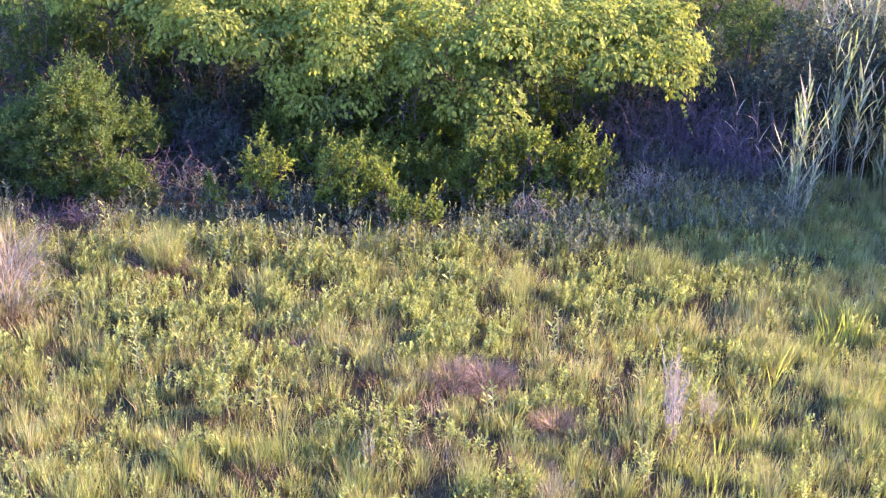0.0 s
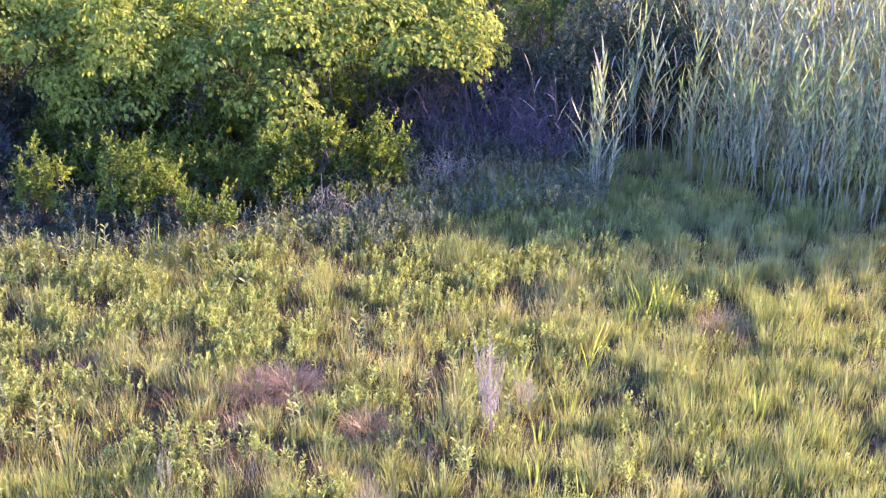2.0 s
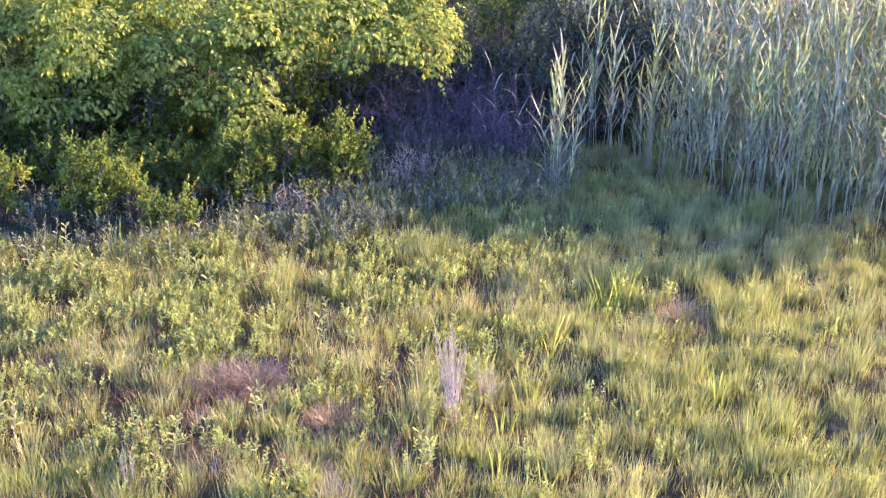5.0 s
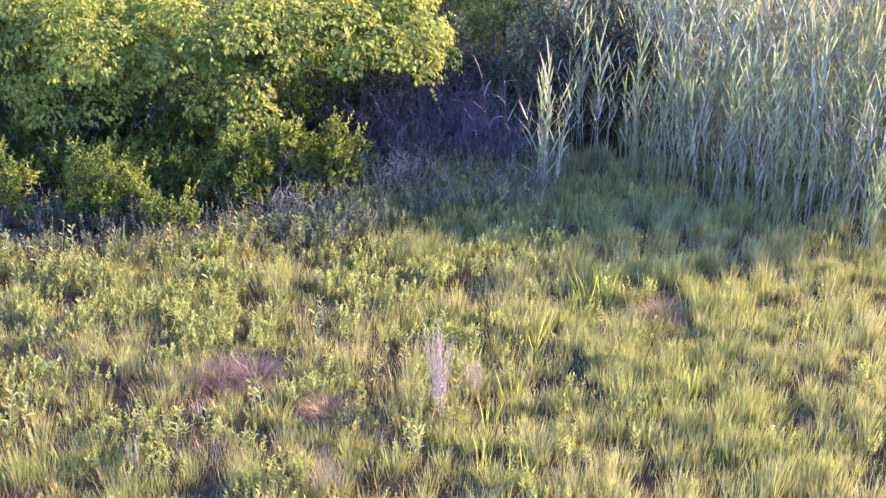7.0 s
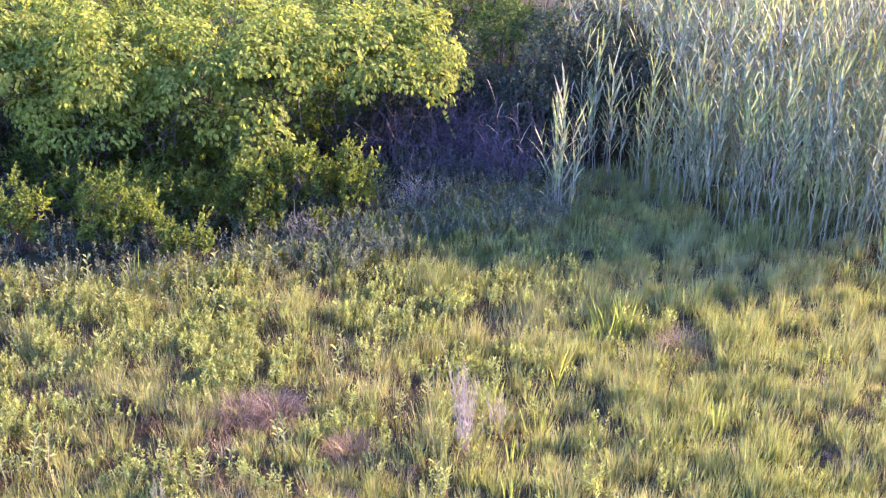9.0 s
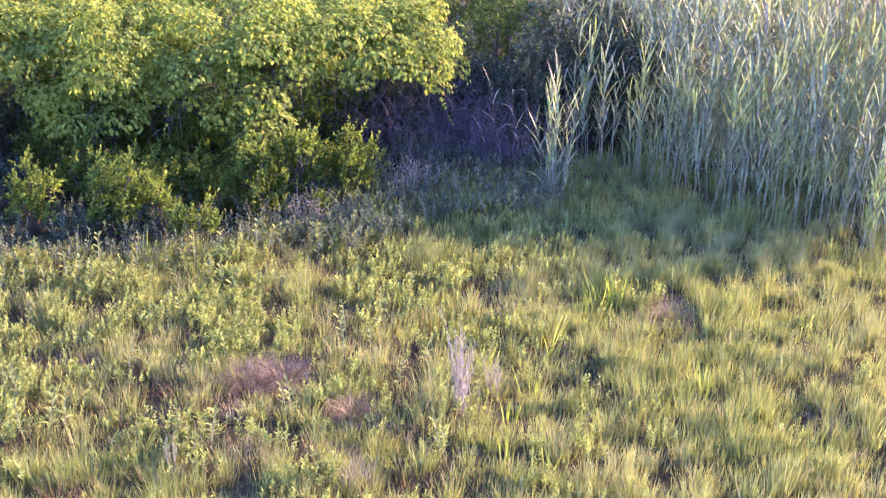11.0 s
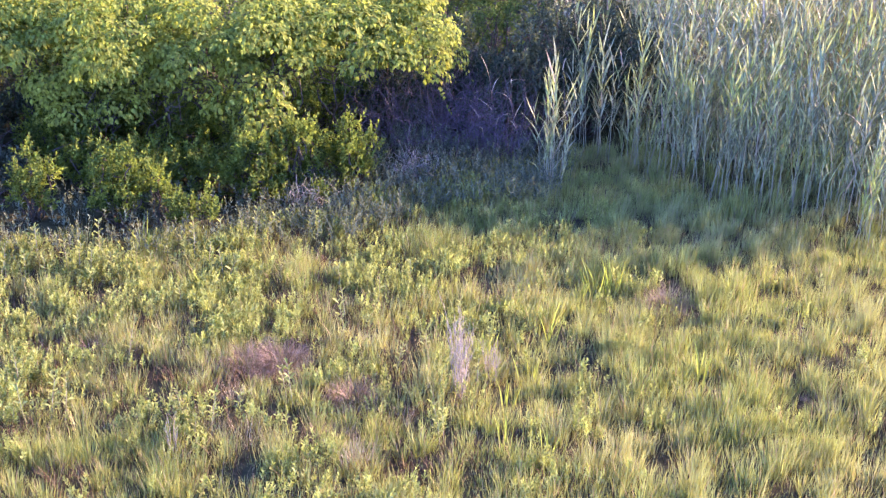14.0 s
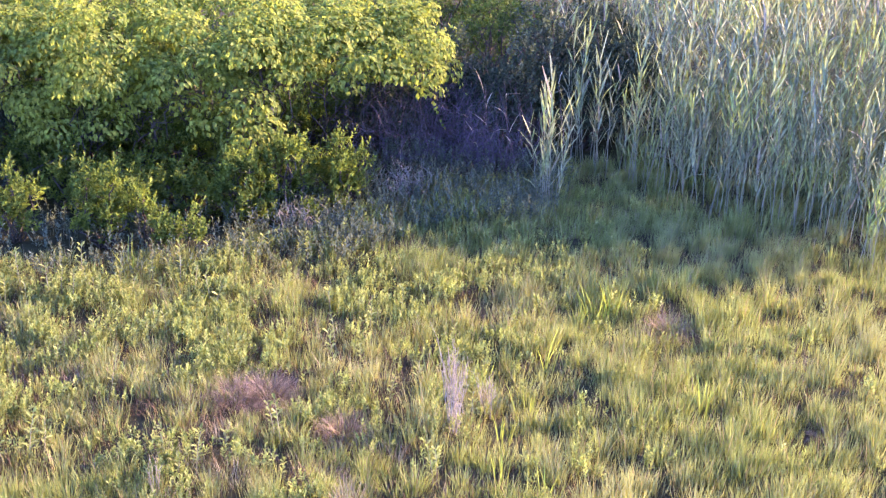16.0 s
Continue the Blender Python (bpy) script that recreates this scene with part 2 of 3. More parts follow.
# edges of the plan: where the thicket and the reed bed begin
def thicket_front(x):
    return np.interp(x, [-14, -11, -9.3, -8.2, -7.2, -6.5, -5.2, -3.6, -2.3, -1.7, -0.6, 1.1, 1.6, 2.2], [14.9, 15.0, 15.25, 16.0, 16.35, 16.3, 16.3, 17.0, 18.1, 19.0, 19.9, 20.6, 22, 30])


def reed_front(x):
    return np.interp(x, [0.6, 1.2, 2.0, 2.6, 3.4, 3.9, 5.2, 6.1, 6.6, 7.2, 7.8, 8.6, 10.0, 12.0, 20.0], [24.0, 22.0, 21.0, 20.6, 19.8, 19.1, 18.7, 18.0, 17.95, 17.75, 18.0, 19.2, 20.0, 21.2, 26.2])


# single plants that stand free: x, y, radius
CLEAR = [(-2.25, 12.7, 0.42), (-2.6, 12.6, 0.44), (-3.05, 12.45, 0.4), (2.6, 14.75, 0.42), (-1.3, 12.0, 0.36), (-1.45, 11.2, 0.26), (-0.1, 12.25, 0.22), (1.8, 15.0, 0.3), (-7.25, 14.6, 0.4), (-8.35, 12.7, 0.4), (-9.0, 13.8, 0.4), (-4.6, 13.0, 0.2), (-5.2, 13.2, 0.2), (4.05, 12.3, 0.15)]


def free(x, y):
    """0 in the middle of a clearing, 1 outside."""
    f = np.ones(len(x))
    for cx, cy, r in CLEAR:
        f = np.minimum(f, np.clip(np.hypot(x - cx, y - cy) / r - 0.35, 0, 1))
    return f


# ---- ground ----
def build_ground():
    ax = np.concatenate([np.linspace(-900, -16, 12), np.linspace(-15, 15, 121), np.linspace(16, 900, 12)])
    ay = np.concatenate([np.linspace(-900, -1, 12), np.linspace(0, 32, 129), np.linspace(33, 900, 12)])
    gx, gy = np.meshgrid(ax, ay)
    x, y = gx.ravel(), gy.ravel()
    near = (np.abs(x) < 15.5) & (y > -0.5) & (y < 32.5)
    z = np.where(near, hill(x, y), 0.0) + np.where(near, fbm(x, y, 2.5) * 0.03, 0)
    nx, ny = len(ax), len(ay)
    i = (np.arange(ny - 1)[:, None] * nx + np.arange(nx - 1)[None]).ravel()
    s = Soup().add(np.stack([x, y, z], 1), None, np.stack([i, i + 1, i + nx + 1, i + nx], 1))
    tagged(new("ground", s.mesh("ground", M_soil, smooth=True)), "dark damp marsh soil under the meadow grass", "ground", kind="structure")


build_ground()


# ---- meadow ----
def meadow_points(density, x0, x1, y0, y1):
    n = int(density * (x1 - x0) * (y1 - y0))
    return rng.uniform(x0, x1, n), rng.uniform(y0, y1, n)


def in_meadow(x, y, over=0.3, among=1.6):
    return (y < thicket_front(x) + over) & (y < reed_front(x) + among)


def grass_tufts(s, x, y, per, height, spread, width, lean=(0.0, 0.32), bend=(0.05, 0.65), gust=0.12):
    n = len(x)
    size = height * rng.uniform(0.6, 1.4, n)
    rep = np.repeat(np.arange(n), per)
    m = len(rep)
    yaw = rng.uniform(0, 6.283, m)
    r = np.abs(rng.normal(0, spread, m))
    bx, by = x[rep] + np.cos(yaw) * r, y[rep] + np.sin(yaw) * r
    yaw = yaw + rng.normal(0, 0.5, m)
    wx, wy = np.cos(yaw) + gust, np.sin(yaw) - gust * 0.2
    yaw = np.arctan2(wy, wx)
    length = size[rep] * rng.uniform(0.55, 1.15, m)
    blades(s, np.stack([bx, by, hill(bx, by) - 0.02], 1), yaw, length, rng.uniform(*lean, m), rng.uniform(*bend, m), width * rng.uniform(0.7, 1.3, m), twist=rng.normal(0, 0.5, m))


def in_view(x, y):
    return (x > -1.4 - y * 0.62) & (x < 1.3 + y * 0.36)


def build_meadow():
    s, dry = Soup(), Soup()
    x, y = meadow_points(26, -12.5, 8.5, 9.2, 21.5)
    keep = in_meadow(x, y) & in_view(x, y)
    x, y = x[keep], y[keep]
    lush = fbm(x, y, 1.1, 3.0)
    bare = fbm(x, y, 2.2, 9.0)
    keep = bare > np.interp(x, [-2, 1], [-0.2, -0.36])
    hx = 0.27 + 0.10 * lush + 0.10 * fbm(x, y, 3.5, 5.0)
    grass_tufts(s, x[keep], y[keep], 66, (np.clip(hx, 0.15, 0.48) * (0.6 + 0.4 * free(x, y)) * np.interp(x, [0, 2.5], [1.0, 1.08]))[keep], 0.08, 0.0074, lean=(0.0, 0.34), bend=(0.05, 0.5))
    x, y = meadow_points(36, -12.5, 8.5, 9.2, 21.5)
    keep = in_meadow(x, y) & in_view(x, y) & (rng.random(len(x)) < np.interp(x, [-1, 2], [0.55, 1.0]))
    grass_tufts(s, x[keep], y[keep], 13, 0.18, 0.1, 0.0068)
    # sparse grass beyond the open view
    for x0, x1, y0, y1, d in ((-17, 15, -4, 9.2, 9), (3, 16, 9.2, 24, 7), (-19, -6, 9.2, 16, 7), (-40, 40, -40, -4, 0.8), (-40, -18, -4, 30, 0.8), (15, 40, -4, 20, 0.8)):
        xo, yo = meadow_points(d, x0, x1, y0, y1)
        k = in_meadow(xo, yo) & (~in_view(xo, yo) | (yo < 9.2))
        grass_tufts(s, xo[k], yo[k], 20, 0.32, 0.16 if d > 1 else 0.4, 0.013 if d > 1 else 0.03)
    stuff("meadow_grass", s, M_grass, "fine yellow-green marsh grass in leaning tufts", "grass")
    # brown thatch in the gaps
    x, y = meadow_points(34, -12.5, 8.5, 9.2, 21)
    b = fbm(x, y, 2.2, 9.0)
    keep = in_meadow(x, y) & in_view(x, y) & (b < np.interp(x, [-2, 1], [0.15, 0.0]))
    grass_tufts(dry, x[keep], y[keep], 18, np.interp(x[keep], [-1, 2], [0.28, 0.2]), 0.10, 0.007, lean=(0.1, 0.8), bend=(0.3, 1.3))
    stuff("dry_thatch", dry, M_thatch, "brown dead grass lying in the gaps of the meadow", "dry grass")


build_meadow()


def build_forbs():
    """Small leafy plants between the grass, thickest on the open left and along the thicket's foot."""
    s, st = Soup(), Soup()
    x, y = meadow_points(30, -12.5, 8.5, 9.0, 20.5)
    edge = np.minimum(thicket_front(x), reed_front(x)) - y
    share = np.interp(x, [-9, -3, 0.5, 2.5, 9], [0.95, 0.85, 0.4, 0.03, 0.012]) * np.interp(y, [9, 11, 14], [0.35, 0.55, 1.0])
    share = share * np.clip(0.55 + 1.6 * fbm(x, y, 1.1, 21.0), 0.05, 1.5)
    keep = in_meadow(x, y, 0.1, 0.1) & in_view(x, y) & (rng.random(len(x)) < share * free(x, y) ** 2) & (edge > np.interp(x, [-7.5, -6.5], [0.9, 0.25]))
    x, y = x[keep], y[keep]
    rep = np.repeat(np.arange(len(x)), rng.integers(3, 14, len(x)))
    n = len(rep)
    bx, by = x[rep] + rng.normal(0, 0.075, n), y[rep] + rng.normal(0, 0.075, n)
    h = rng.uniform(0.10, 0.28, n)
    base = np.stack([bx, by, hill(bx, by)], 1)
    way = np.stack([rng.normal(0.06, 0.16, n), rng.normal(0, 0.16, n), np.ones(n)], 1)
    foot = base + way * (h * 0.75)[:, None]
    shoots(s, foot, way, 10, 0.055, 0.021, h * 0.25 + rng.uniform(0.04, 0.10, n), spread=(1.1, 0.25), broad=True, blunt=True)
    blades(s, base, np.arctan2(way[:, 1], way[:, 0]), h * 1.35, np.linalg.norm(way[:, :2], axis=1), 0.0, 0.006)
    stuff("leafy_meadow_plants", s, M_forb, "pale green leafy seedlings standing in the grass", "meadow plant")
    # grey-green plants at the foot of the thicket, its shade put into their colour
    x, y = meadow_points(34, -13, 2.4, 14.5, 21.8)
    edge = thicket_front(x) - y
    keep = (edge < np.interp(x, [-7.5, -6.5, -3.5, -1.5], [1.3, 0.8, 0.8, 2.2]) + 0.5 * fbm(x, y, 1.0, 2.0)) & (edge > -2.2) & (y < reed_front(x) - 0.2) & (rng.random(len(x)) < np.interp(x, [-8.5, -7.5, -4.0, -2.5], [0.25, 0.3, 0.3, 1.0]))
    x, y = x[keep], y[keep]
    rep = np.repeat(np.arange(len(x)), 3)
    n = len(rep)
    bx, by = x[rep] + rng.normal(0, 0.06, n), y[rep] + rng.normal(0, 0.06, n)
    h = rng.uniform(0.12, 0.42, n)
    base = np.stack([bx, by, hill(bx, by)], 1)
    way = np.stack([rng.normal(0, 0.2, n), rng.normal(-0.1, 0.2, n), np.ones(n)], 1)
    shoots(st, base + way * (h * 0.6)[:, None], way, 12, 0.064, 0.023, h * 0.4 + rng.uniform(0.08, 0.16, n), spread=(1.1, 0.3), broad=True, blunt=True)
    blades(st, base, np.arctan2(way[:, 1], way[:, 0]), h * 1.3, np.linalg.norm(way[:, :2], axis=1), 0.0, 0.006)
    stuff("grey_green_plants", st, M_shade_forb, "grey-green leafy plants along the foot of the shrubs, leaf colour darkened for shade", "undergrowth")


build_forbs()


# ---- thicket ----
def shell(n, c, r, low=-0.5, fill=0.8):
    """Points on an ellipsoid's upper shell and the way out of it there."""
    z = rng.uniform(low, 1, n)
    a = rng.uniform(0, 6.283, n)
    d = np.stack([np.sqrt(1 - z * z) * np.cos(a), np.sqrt(1 - z * z) * np.sin(a), z], 1)
    f = 1 - (1 - fill) * rng.random(n)[:, None] ** 1.5
    p = np.asarray(c) + d * np.asarray(r) * f
    return p, unit(d / np.asarray(r))


def shrub(x, y, r, h, label, material, dense=1.0, leaf=(0.088, 0.044), count=7, lumps=20, spread=(1.25, 0.4)):
    """A shrub: crooked stems from one root and a crown of leafy shoots in uneven lumps."""
    z0 = float(hill(x, y))
    ob = thing("shrub", (x, y, z0), label, "shrub", "shrubs of the thicket")
    crown, wood = Soup(), Soup()
    cs = []
    for i in range(lumps):
        a, q = i * 2.4 + rng.uniform(-0.5, 0.5), math.sqrt((i + 0.5) / lumps)
        rr = r * rng.uniform(0.15, 0.31)
        top = h * (1.0 - 0.5 * q * q) * (rng.uniform(0.7, 1.08) if i % 3 else rng.uniform(0.3, 0.65))
        far = q * r * rng.uniform(0.6, 1.08)
        c = (math.cos(a) * far, math.sin(a) * far, max(top - rr * 0.8, rr * 0.4))
        cs.append((c, rr))
        n = int(170 * dense * rr * rr * 4)
        p, d = shell(n, c, (rr, rr, rr * 0.9), -0.7, 0.55)
        keep = p[:, 2] > 0.03
        p, d = p[keep], d[keep]
        way = d * 0.8 + np.array([0.1, 0, 0.75]) + rng.normal(0, 0.28, p.shape)
        shoots(crown, p, way, count, leaf[0], leaf[1], rng.uniform(0.08, 0.2, len(p)), spread)
        p, d = shell(max(4, n // 14), c, (rr, rr, rr), 0.2, 0.9)
        shoots(crown, p, d * 0.4 + np.array([0.1, 0, 0.9]) + rng.normal(0, 0.2, p.shape), count + 4, leaf[0], leaf[1], rng.uniform(0.2, 0.34, len(p)), spread)
        m = max(6, int(12 * rr * rr * 4))
        e, _ = shell(m, c, (rr * 0.85, rr * 0.85, rr * 0.8), -0.3, 0.6)
        tubes(wood, crooked(np.tile(c, (m, 1)), e, 4, 0.08), 0.008, 0.003, 3)
    for c, _ in cs:
        e = np.array([c])
        part("stem", tubes(Soup(), crooked(e * np.array([0.15, 0.15, 0]) - np.array([0, 0, 0.05]), e, 6, 0.07), 0.022, 0.010, 5), M_bark, ob)
    tagged(part("twigwork", wood, M_bark, ob, "dark brown inner twigs"), kind="stuff")
    part("foliage", crown, material, ob)
    return ob


BAY = "dark green shrub with small glossy leaves, bright at the shoot tips"
WIL = "rounded mid-green shrub with narrow leaves at the meadow's edge"
for x, y, r, h, k in ((-6.65, 17.15, 0.36, 1.05, 14), (-5.35, 17.2, 0.44, 1.2, 18), (-4.72, 17.25, 0.18, 1.15, 8), (-4.4, 17.0, 0.26, 0.68, 9), (-3.98, 17.0, 0.16, 0.6, 6), (-3.5, 18.35, 0.52, 1.2, 20), (-2.9, 18.75, 0.42, 1.55, 16), (-2.0, 18.95, 0.42, 1.15, 18),
                      (-2.45, 18.25, 0.15, 0.45, 4), (-7.3, 16.75, 0.18, 0.55, 4), (-2.5, 19.3, 0.3, 1.1, 6)):
    shrub(x, y, r, h, BAY, M_bay, dense=1.9, leaf=(0.08, 0.04), count=8, lumps=k, spread=(1.15, 0.3))
for x, y, r, h, k in ((-9.55, 17.0, 1.15, 1.95, 34), (-10.55, 16.9, 0.85, 1.6, 20), (-11.6, 16.9, 0.9, 1.4, 20), (-8.95, 16.7, 0.5, 0.85, 12), (-12.8, 17.6, 1.1, 1.8, 20)):
    shrub(x, y, r, h, WIL, M_willow, dense=1.5, leaf=(0.09, 0.027), count=9, lumps=k)
# leaf colour carries the shade; tall enough to block sun from the vine's end
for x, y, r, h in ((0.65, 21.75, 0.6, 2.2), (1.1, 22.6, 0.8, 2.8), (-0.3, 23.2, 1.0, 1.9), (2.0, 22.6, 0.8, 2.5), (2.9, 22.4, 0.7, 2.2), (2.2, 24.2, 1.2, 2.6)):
    shrub(x, y, r, h, "green shrub between vines and reeds, leaf colour darkened for shade", M_shade_shrub, dense=1.0)
# shade-darkened leaves at both hollows; some shrubs added to stop sun leaking in
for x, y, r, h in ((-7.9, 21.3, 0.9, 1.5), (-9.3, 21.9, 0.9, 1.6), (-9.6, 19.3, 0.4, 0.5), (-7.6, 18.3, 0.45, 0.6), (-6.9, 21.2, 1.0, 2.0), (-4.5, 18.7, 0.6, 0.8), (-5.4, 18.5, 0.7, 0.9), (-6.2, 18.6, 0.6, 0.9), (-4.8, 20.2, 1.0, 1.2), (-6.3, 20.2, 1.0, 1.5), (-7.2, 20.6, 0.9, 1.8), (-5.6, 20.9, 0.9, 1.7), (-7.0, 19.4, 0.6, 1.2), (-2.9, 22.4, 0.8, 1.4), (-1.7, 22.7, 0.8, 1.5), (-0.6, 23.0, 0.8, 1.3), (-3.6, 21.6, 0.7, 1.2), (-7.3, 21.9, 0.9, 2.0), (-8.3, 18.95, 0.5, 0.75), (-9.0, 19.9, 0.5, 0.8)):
    shrub(x, y, r, h, "dim shrub in the shade under the vine", M_shade_shrub if -9.5 < x < -7.5 or x > -2 else M_bay, dense=0.8)
for x, y, r, h in ((-14.2, 22.2, 1.5, 2.4), (-14.8, 19.0, 1.5, 2.2), (-15.0, 27.5, 1.8, 2.6), (-10.6, 21.6, 1.0, 2.1), (-12.4, 21.4, 1.1, 2.2), (-10.0, 22.0, 1.2, 2.0), (-12.6, 22.6, 1.4, 2.4), (-13.6, 25.0, 1.6, 2.5), (-8.2, 23.6, 1.5, 2.6), (-5.4, 23.9, 1.5, 2.5), (-2.6, 24.4, 1.5, 2.5), (-11.2, 23.6, 1.6, 2.6), (0.4, 26.0, 1.5, 2.5),
                   (-4.0, 27.2, 1.7, 2.7), (-6.9, 24.9, 1.4, 2.8), (-9.7, 25.2, 1.5, 2.8), (-4.0, 25.3, 1.4, 2.7), (-8.4, 25.9, 1.4, 2.8), (-7.2, 27.4, 1.8, 2.8), (-10.6, 27.6, 1.8, 2.8), (-1.0, 28.8, 1.8, 2.6), (-4.5, 31.0, 2.2, 2.8), (-9.0, 31.5, 2.2, 2.9), (0.2, 32.5, 2.2, 2.7)):
    shrub(x, y, r, h, "leafy green shrub deep in the thicket", M_bay if int(x * 10) % 2 else M_willow, dense=0.26, leaf=(0.105, 0.046), count=8)


def vine_canopy(lobes, at, label, singles=None, thick=11):
    """Climbing vine that lies over shrubs in one leafy cover and hangs over at the edge."""
    ob = thing("vine_canopy", at, label, "vine", "vine covers")
    o = np.array(at)
    cover, wood = Soup(), Soup()
    loose = []
    for c, r, low in lobes:
        k = int(thick * 0.8 * (r[0] * r[1] + r[0] * r[2] + r[1] * r[2]) / 1.6)
        knots, _ = shell(k, c, np.array(r) * 1.06, low, 0.75)
        ps, ds = [], []
        for q in knots:
            e = rng.uniform(0.2, 0.5)
            p, d = shell(int(e * e * 1250), q, (e, e, e * 0.75), -0.3, 0.7)
            ps.append(p)
            ds.append(unit(d + 0.35 * unit(p - np.asarray(c))))
        p, d = np.concatenate(ps), np.concatenate(ds)
        keep = (p[:, 2] > c[2] + low * r[2] - 0.12) & (p[:, 1] < 22.6)
        p, d = p[keep], d[keep]
        down = unit(np.array([0.15, 0, -1.0]) - d * (d @ np.array([0.15, 0, -1.0]))[:, None])
        way = down + d * rng.uniform(0.0, 0.6, (len(p), 1)) + rng.normal(0, 0.36, p.shape)
        face = d * 0.75 + np.array([0.2, -0.3, 0.7]) + rng.normal(0, 0.3, p.shape)
        size = 0.055 + 0.06 * rng.random(len(p)) ** 1.3
        take = np.zeros(len(p), bool)
        if singles:
            take = (p[:, 0] > singles[0]) & (p[:, 0] < singles[1]) & (p[:, 1] < singles[2]) & (d[:, 1] < -0.2) & (rng.random(len(p)) < singles[3])
            loose += [(a, b, f, z) for a, b, f, z in zip(p[take], way[take], face[take], size[take])]
        k = ~take
        leaves(cover, p[k] - o, way[k], face[k], size[k], size[k] * 0.64, 0.2, True)
        m = 14
        e, _ = shell(m, c, np.array(r) * 0.9, low, 0.7)
        b = np.tile(np.array(c) - np.array([0, 0, r[2] * 0.6]), (m, 1)) + rng.normal(0, 0.2, (m, 3))
        tubes(wood, crooked(b - o, e - o, 6, 0.12), 0.012, 0.004, 4)
        # strands that hang or reach out of the cover
        q, d = shell(int((16 if low < -0.5 else 7) * r[0] * r[1]), c, r, low, 0.95)
        for f in np.linspace(0.1, 1, 9):
            w = d * 0.35 * f + np.array([0, -0.02, -0.32]) * f * f
            leaves(cover, q + w + rng.normal(0, 0.03, q.shape) - o, d * 0.4 + np.array([0, -0.2, -0.8]) + rng.normal(0, 0.5, q.shape), d + np.array([0, -0.3, 0.4]) + rng.normal(0, 0.4, q.shape), 0.085 * (1.1 - 0.4 * f), 0.066 * (1.1 - 0.4 * f), 0.18, True)
        g = np.array([[c[0], c[1] + 0.7, -0.05]]) + rng.normal(0, 0.15, (3, 3)) * np.array([1, 1, 0])
        for u, w in zip(g - o, b[:3] - o):
            part("vine_stem", tubes(Soup(), crooked(u[None], w[None], 7, 0.06), 0.018, 0.010, 5), M_bark, ob)
    tagged(part("runner", wood, M_bark, ob, "brown twining runners"), kind="stuff")
    part("leaf_cover", cover, M_vine, ob)
    # nearest leaves one by one
    kinds = []
    for i in range(4):
        s = Soup()
        leaves(s, np.zeros((1, 3)), np.array([[0, 1.0, 0]]), np.array([[0, 0, 1.0]]), 1.0, 0.7 + 0.06 * i, 0.12 + 0.05 * i, True)
        kinds.append(s.mesh("leaf", M_vine))
    for i, (p, w, f, z) in enumerate(loose[:300]):
        lf = new("leaf", kinds[i % 4])
        yv = Vector(w).normalized()
        xv = yv.cross(Vector(f)).normalized()
        zv = xv.cross(yv)
        lf.matrix_basis = Matrix.Translation(Vector(p) - Vector(at)) @ Matrix((xv, yv, zv)).transposed().to_4x4() @ Matrix.Scale(z, 4)
        lf.parent = ob


vine_canopy([((-0.95, 21.2, 1.72), (0.5, 0.85, 0.4), -0.6), ((-1.6, 21.15, 1.92), (0.85, 1.05, 0.6), -0.5), ((-2.6, 20.95, 1.97), (0.95, 1.1, 0.68), -0.4), ((-3.35, 20.4, 2.15), (0.65, 0.8, 0.7), -0.45), ((-1.5, 22.2, 2.0), (1.0, 0.9, 0.75), -0.3)],
            (-1.2, 21.6, 0.0), "dense sunlit vine with broad leaves hanging over a dark hollow", (-3.4, 0.5, 20.75, 0.2), thick=19)
vine_canopy([((-3.5, 20.2, 1.75), (0.7, 0.95, 0.8), -0.7), ((-3.7, 19.4, 1.15), (0.5, 0.45, 0.5), -0.6), ((-5.1, 19.5, 1.35), (0.6, 0.4, 0.35), -0.3), ((-6.3, 19.3, 1.2), (0.7, 0.45, 0.5), -0.4), ((-4.7, 20.1, 1.9), (0.9, 1.0, 0.75), -0.5), ((-5.9, 20.0, 2.0), (1.0, 1.1, 0.85), -0.6), ((-4.6, 21.5, 1.9), (1.4, 1.1, 0.85), -0.3), ((-6.9, 20.3, 1.7), (0.9, 1.2, 0.95), -0.7)],
            (-4.8, 20.7, 0.0), "yellow-green vine spread over tall shrubs in the sun", thick=14)
vine_canopy([((-8.5, 19.75, 2.05), (0.85, 0.95, 0.6), -0.35), ((-7.6, 19.9, 2.1), (0.65, 0.9, 0.6), -0.4), ((-9.5, 20.2, 2.2), (0.7, 0.9, 0.55), -0.4), ((-8.5, 21.2, 2.2), (1.7, 1.2, 0.8), -0.3), ((-11.0, 21.4, 2.3), (1.3, 1.1, 0.7), -0.3), ((-10.6, 20.2, 2.3), (0.8, 0.8, 0.42), -0.35), ((-12.0, 20.3, 2.35), (0.9, 0.8, 0.45), -0.35)],
            (-9.0, 21.2, 0.0), "pale broad-leaved vine climbing over the back shrubs", thick=21)


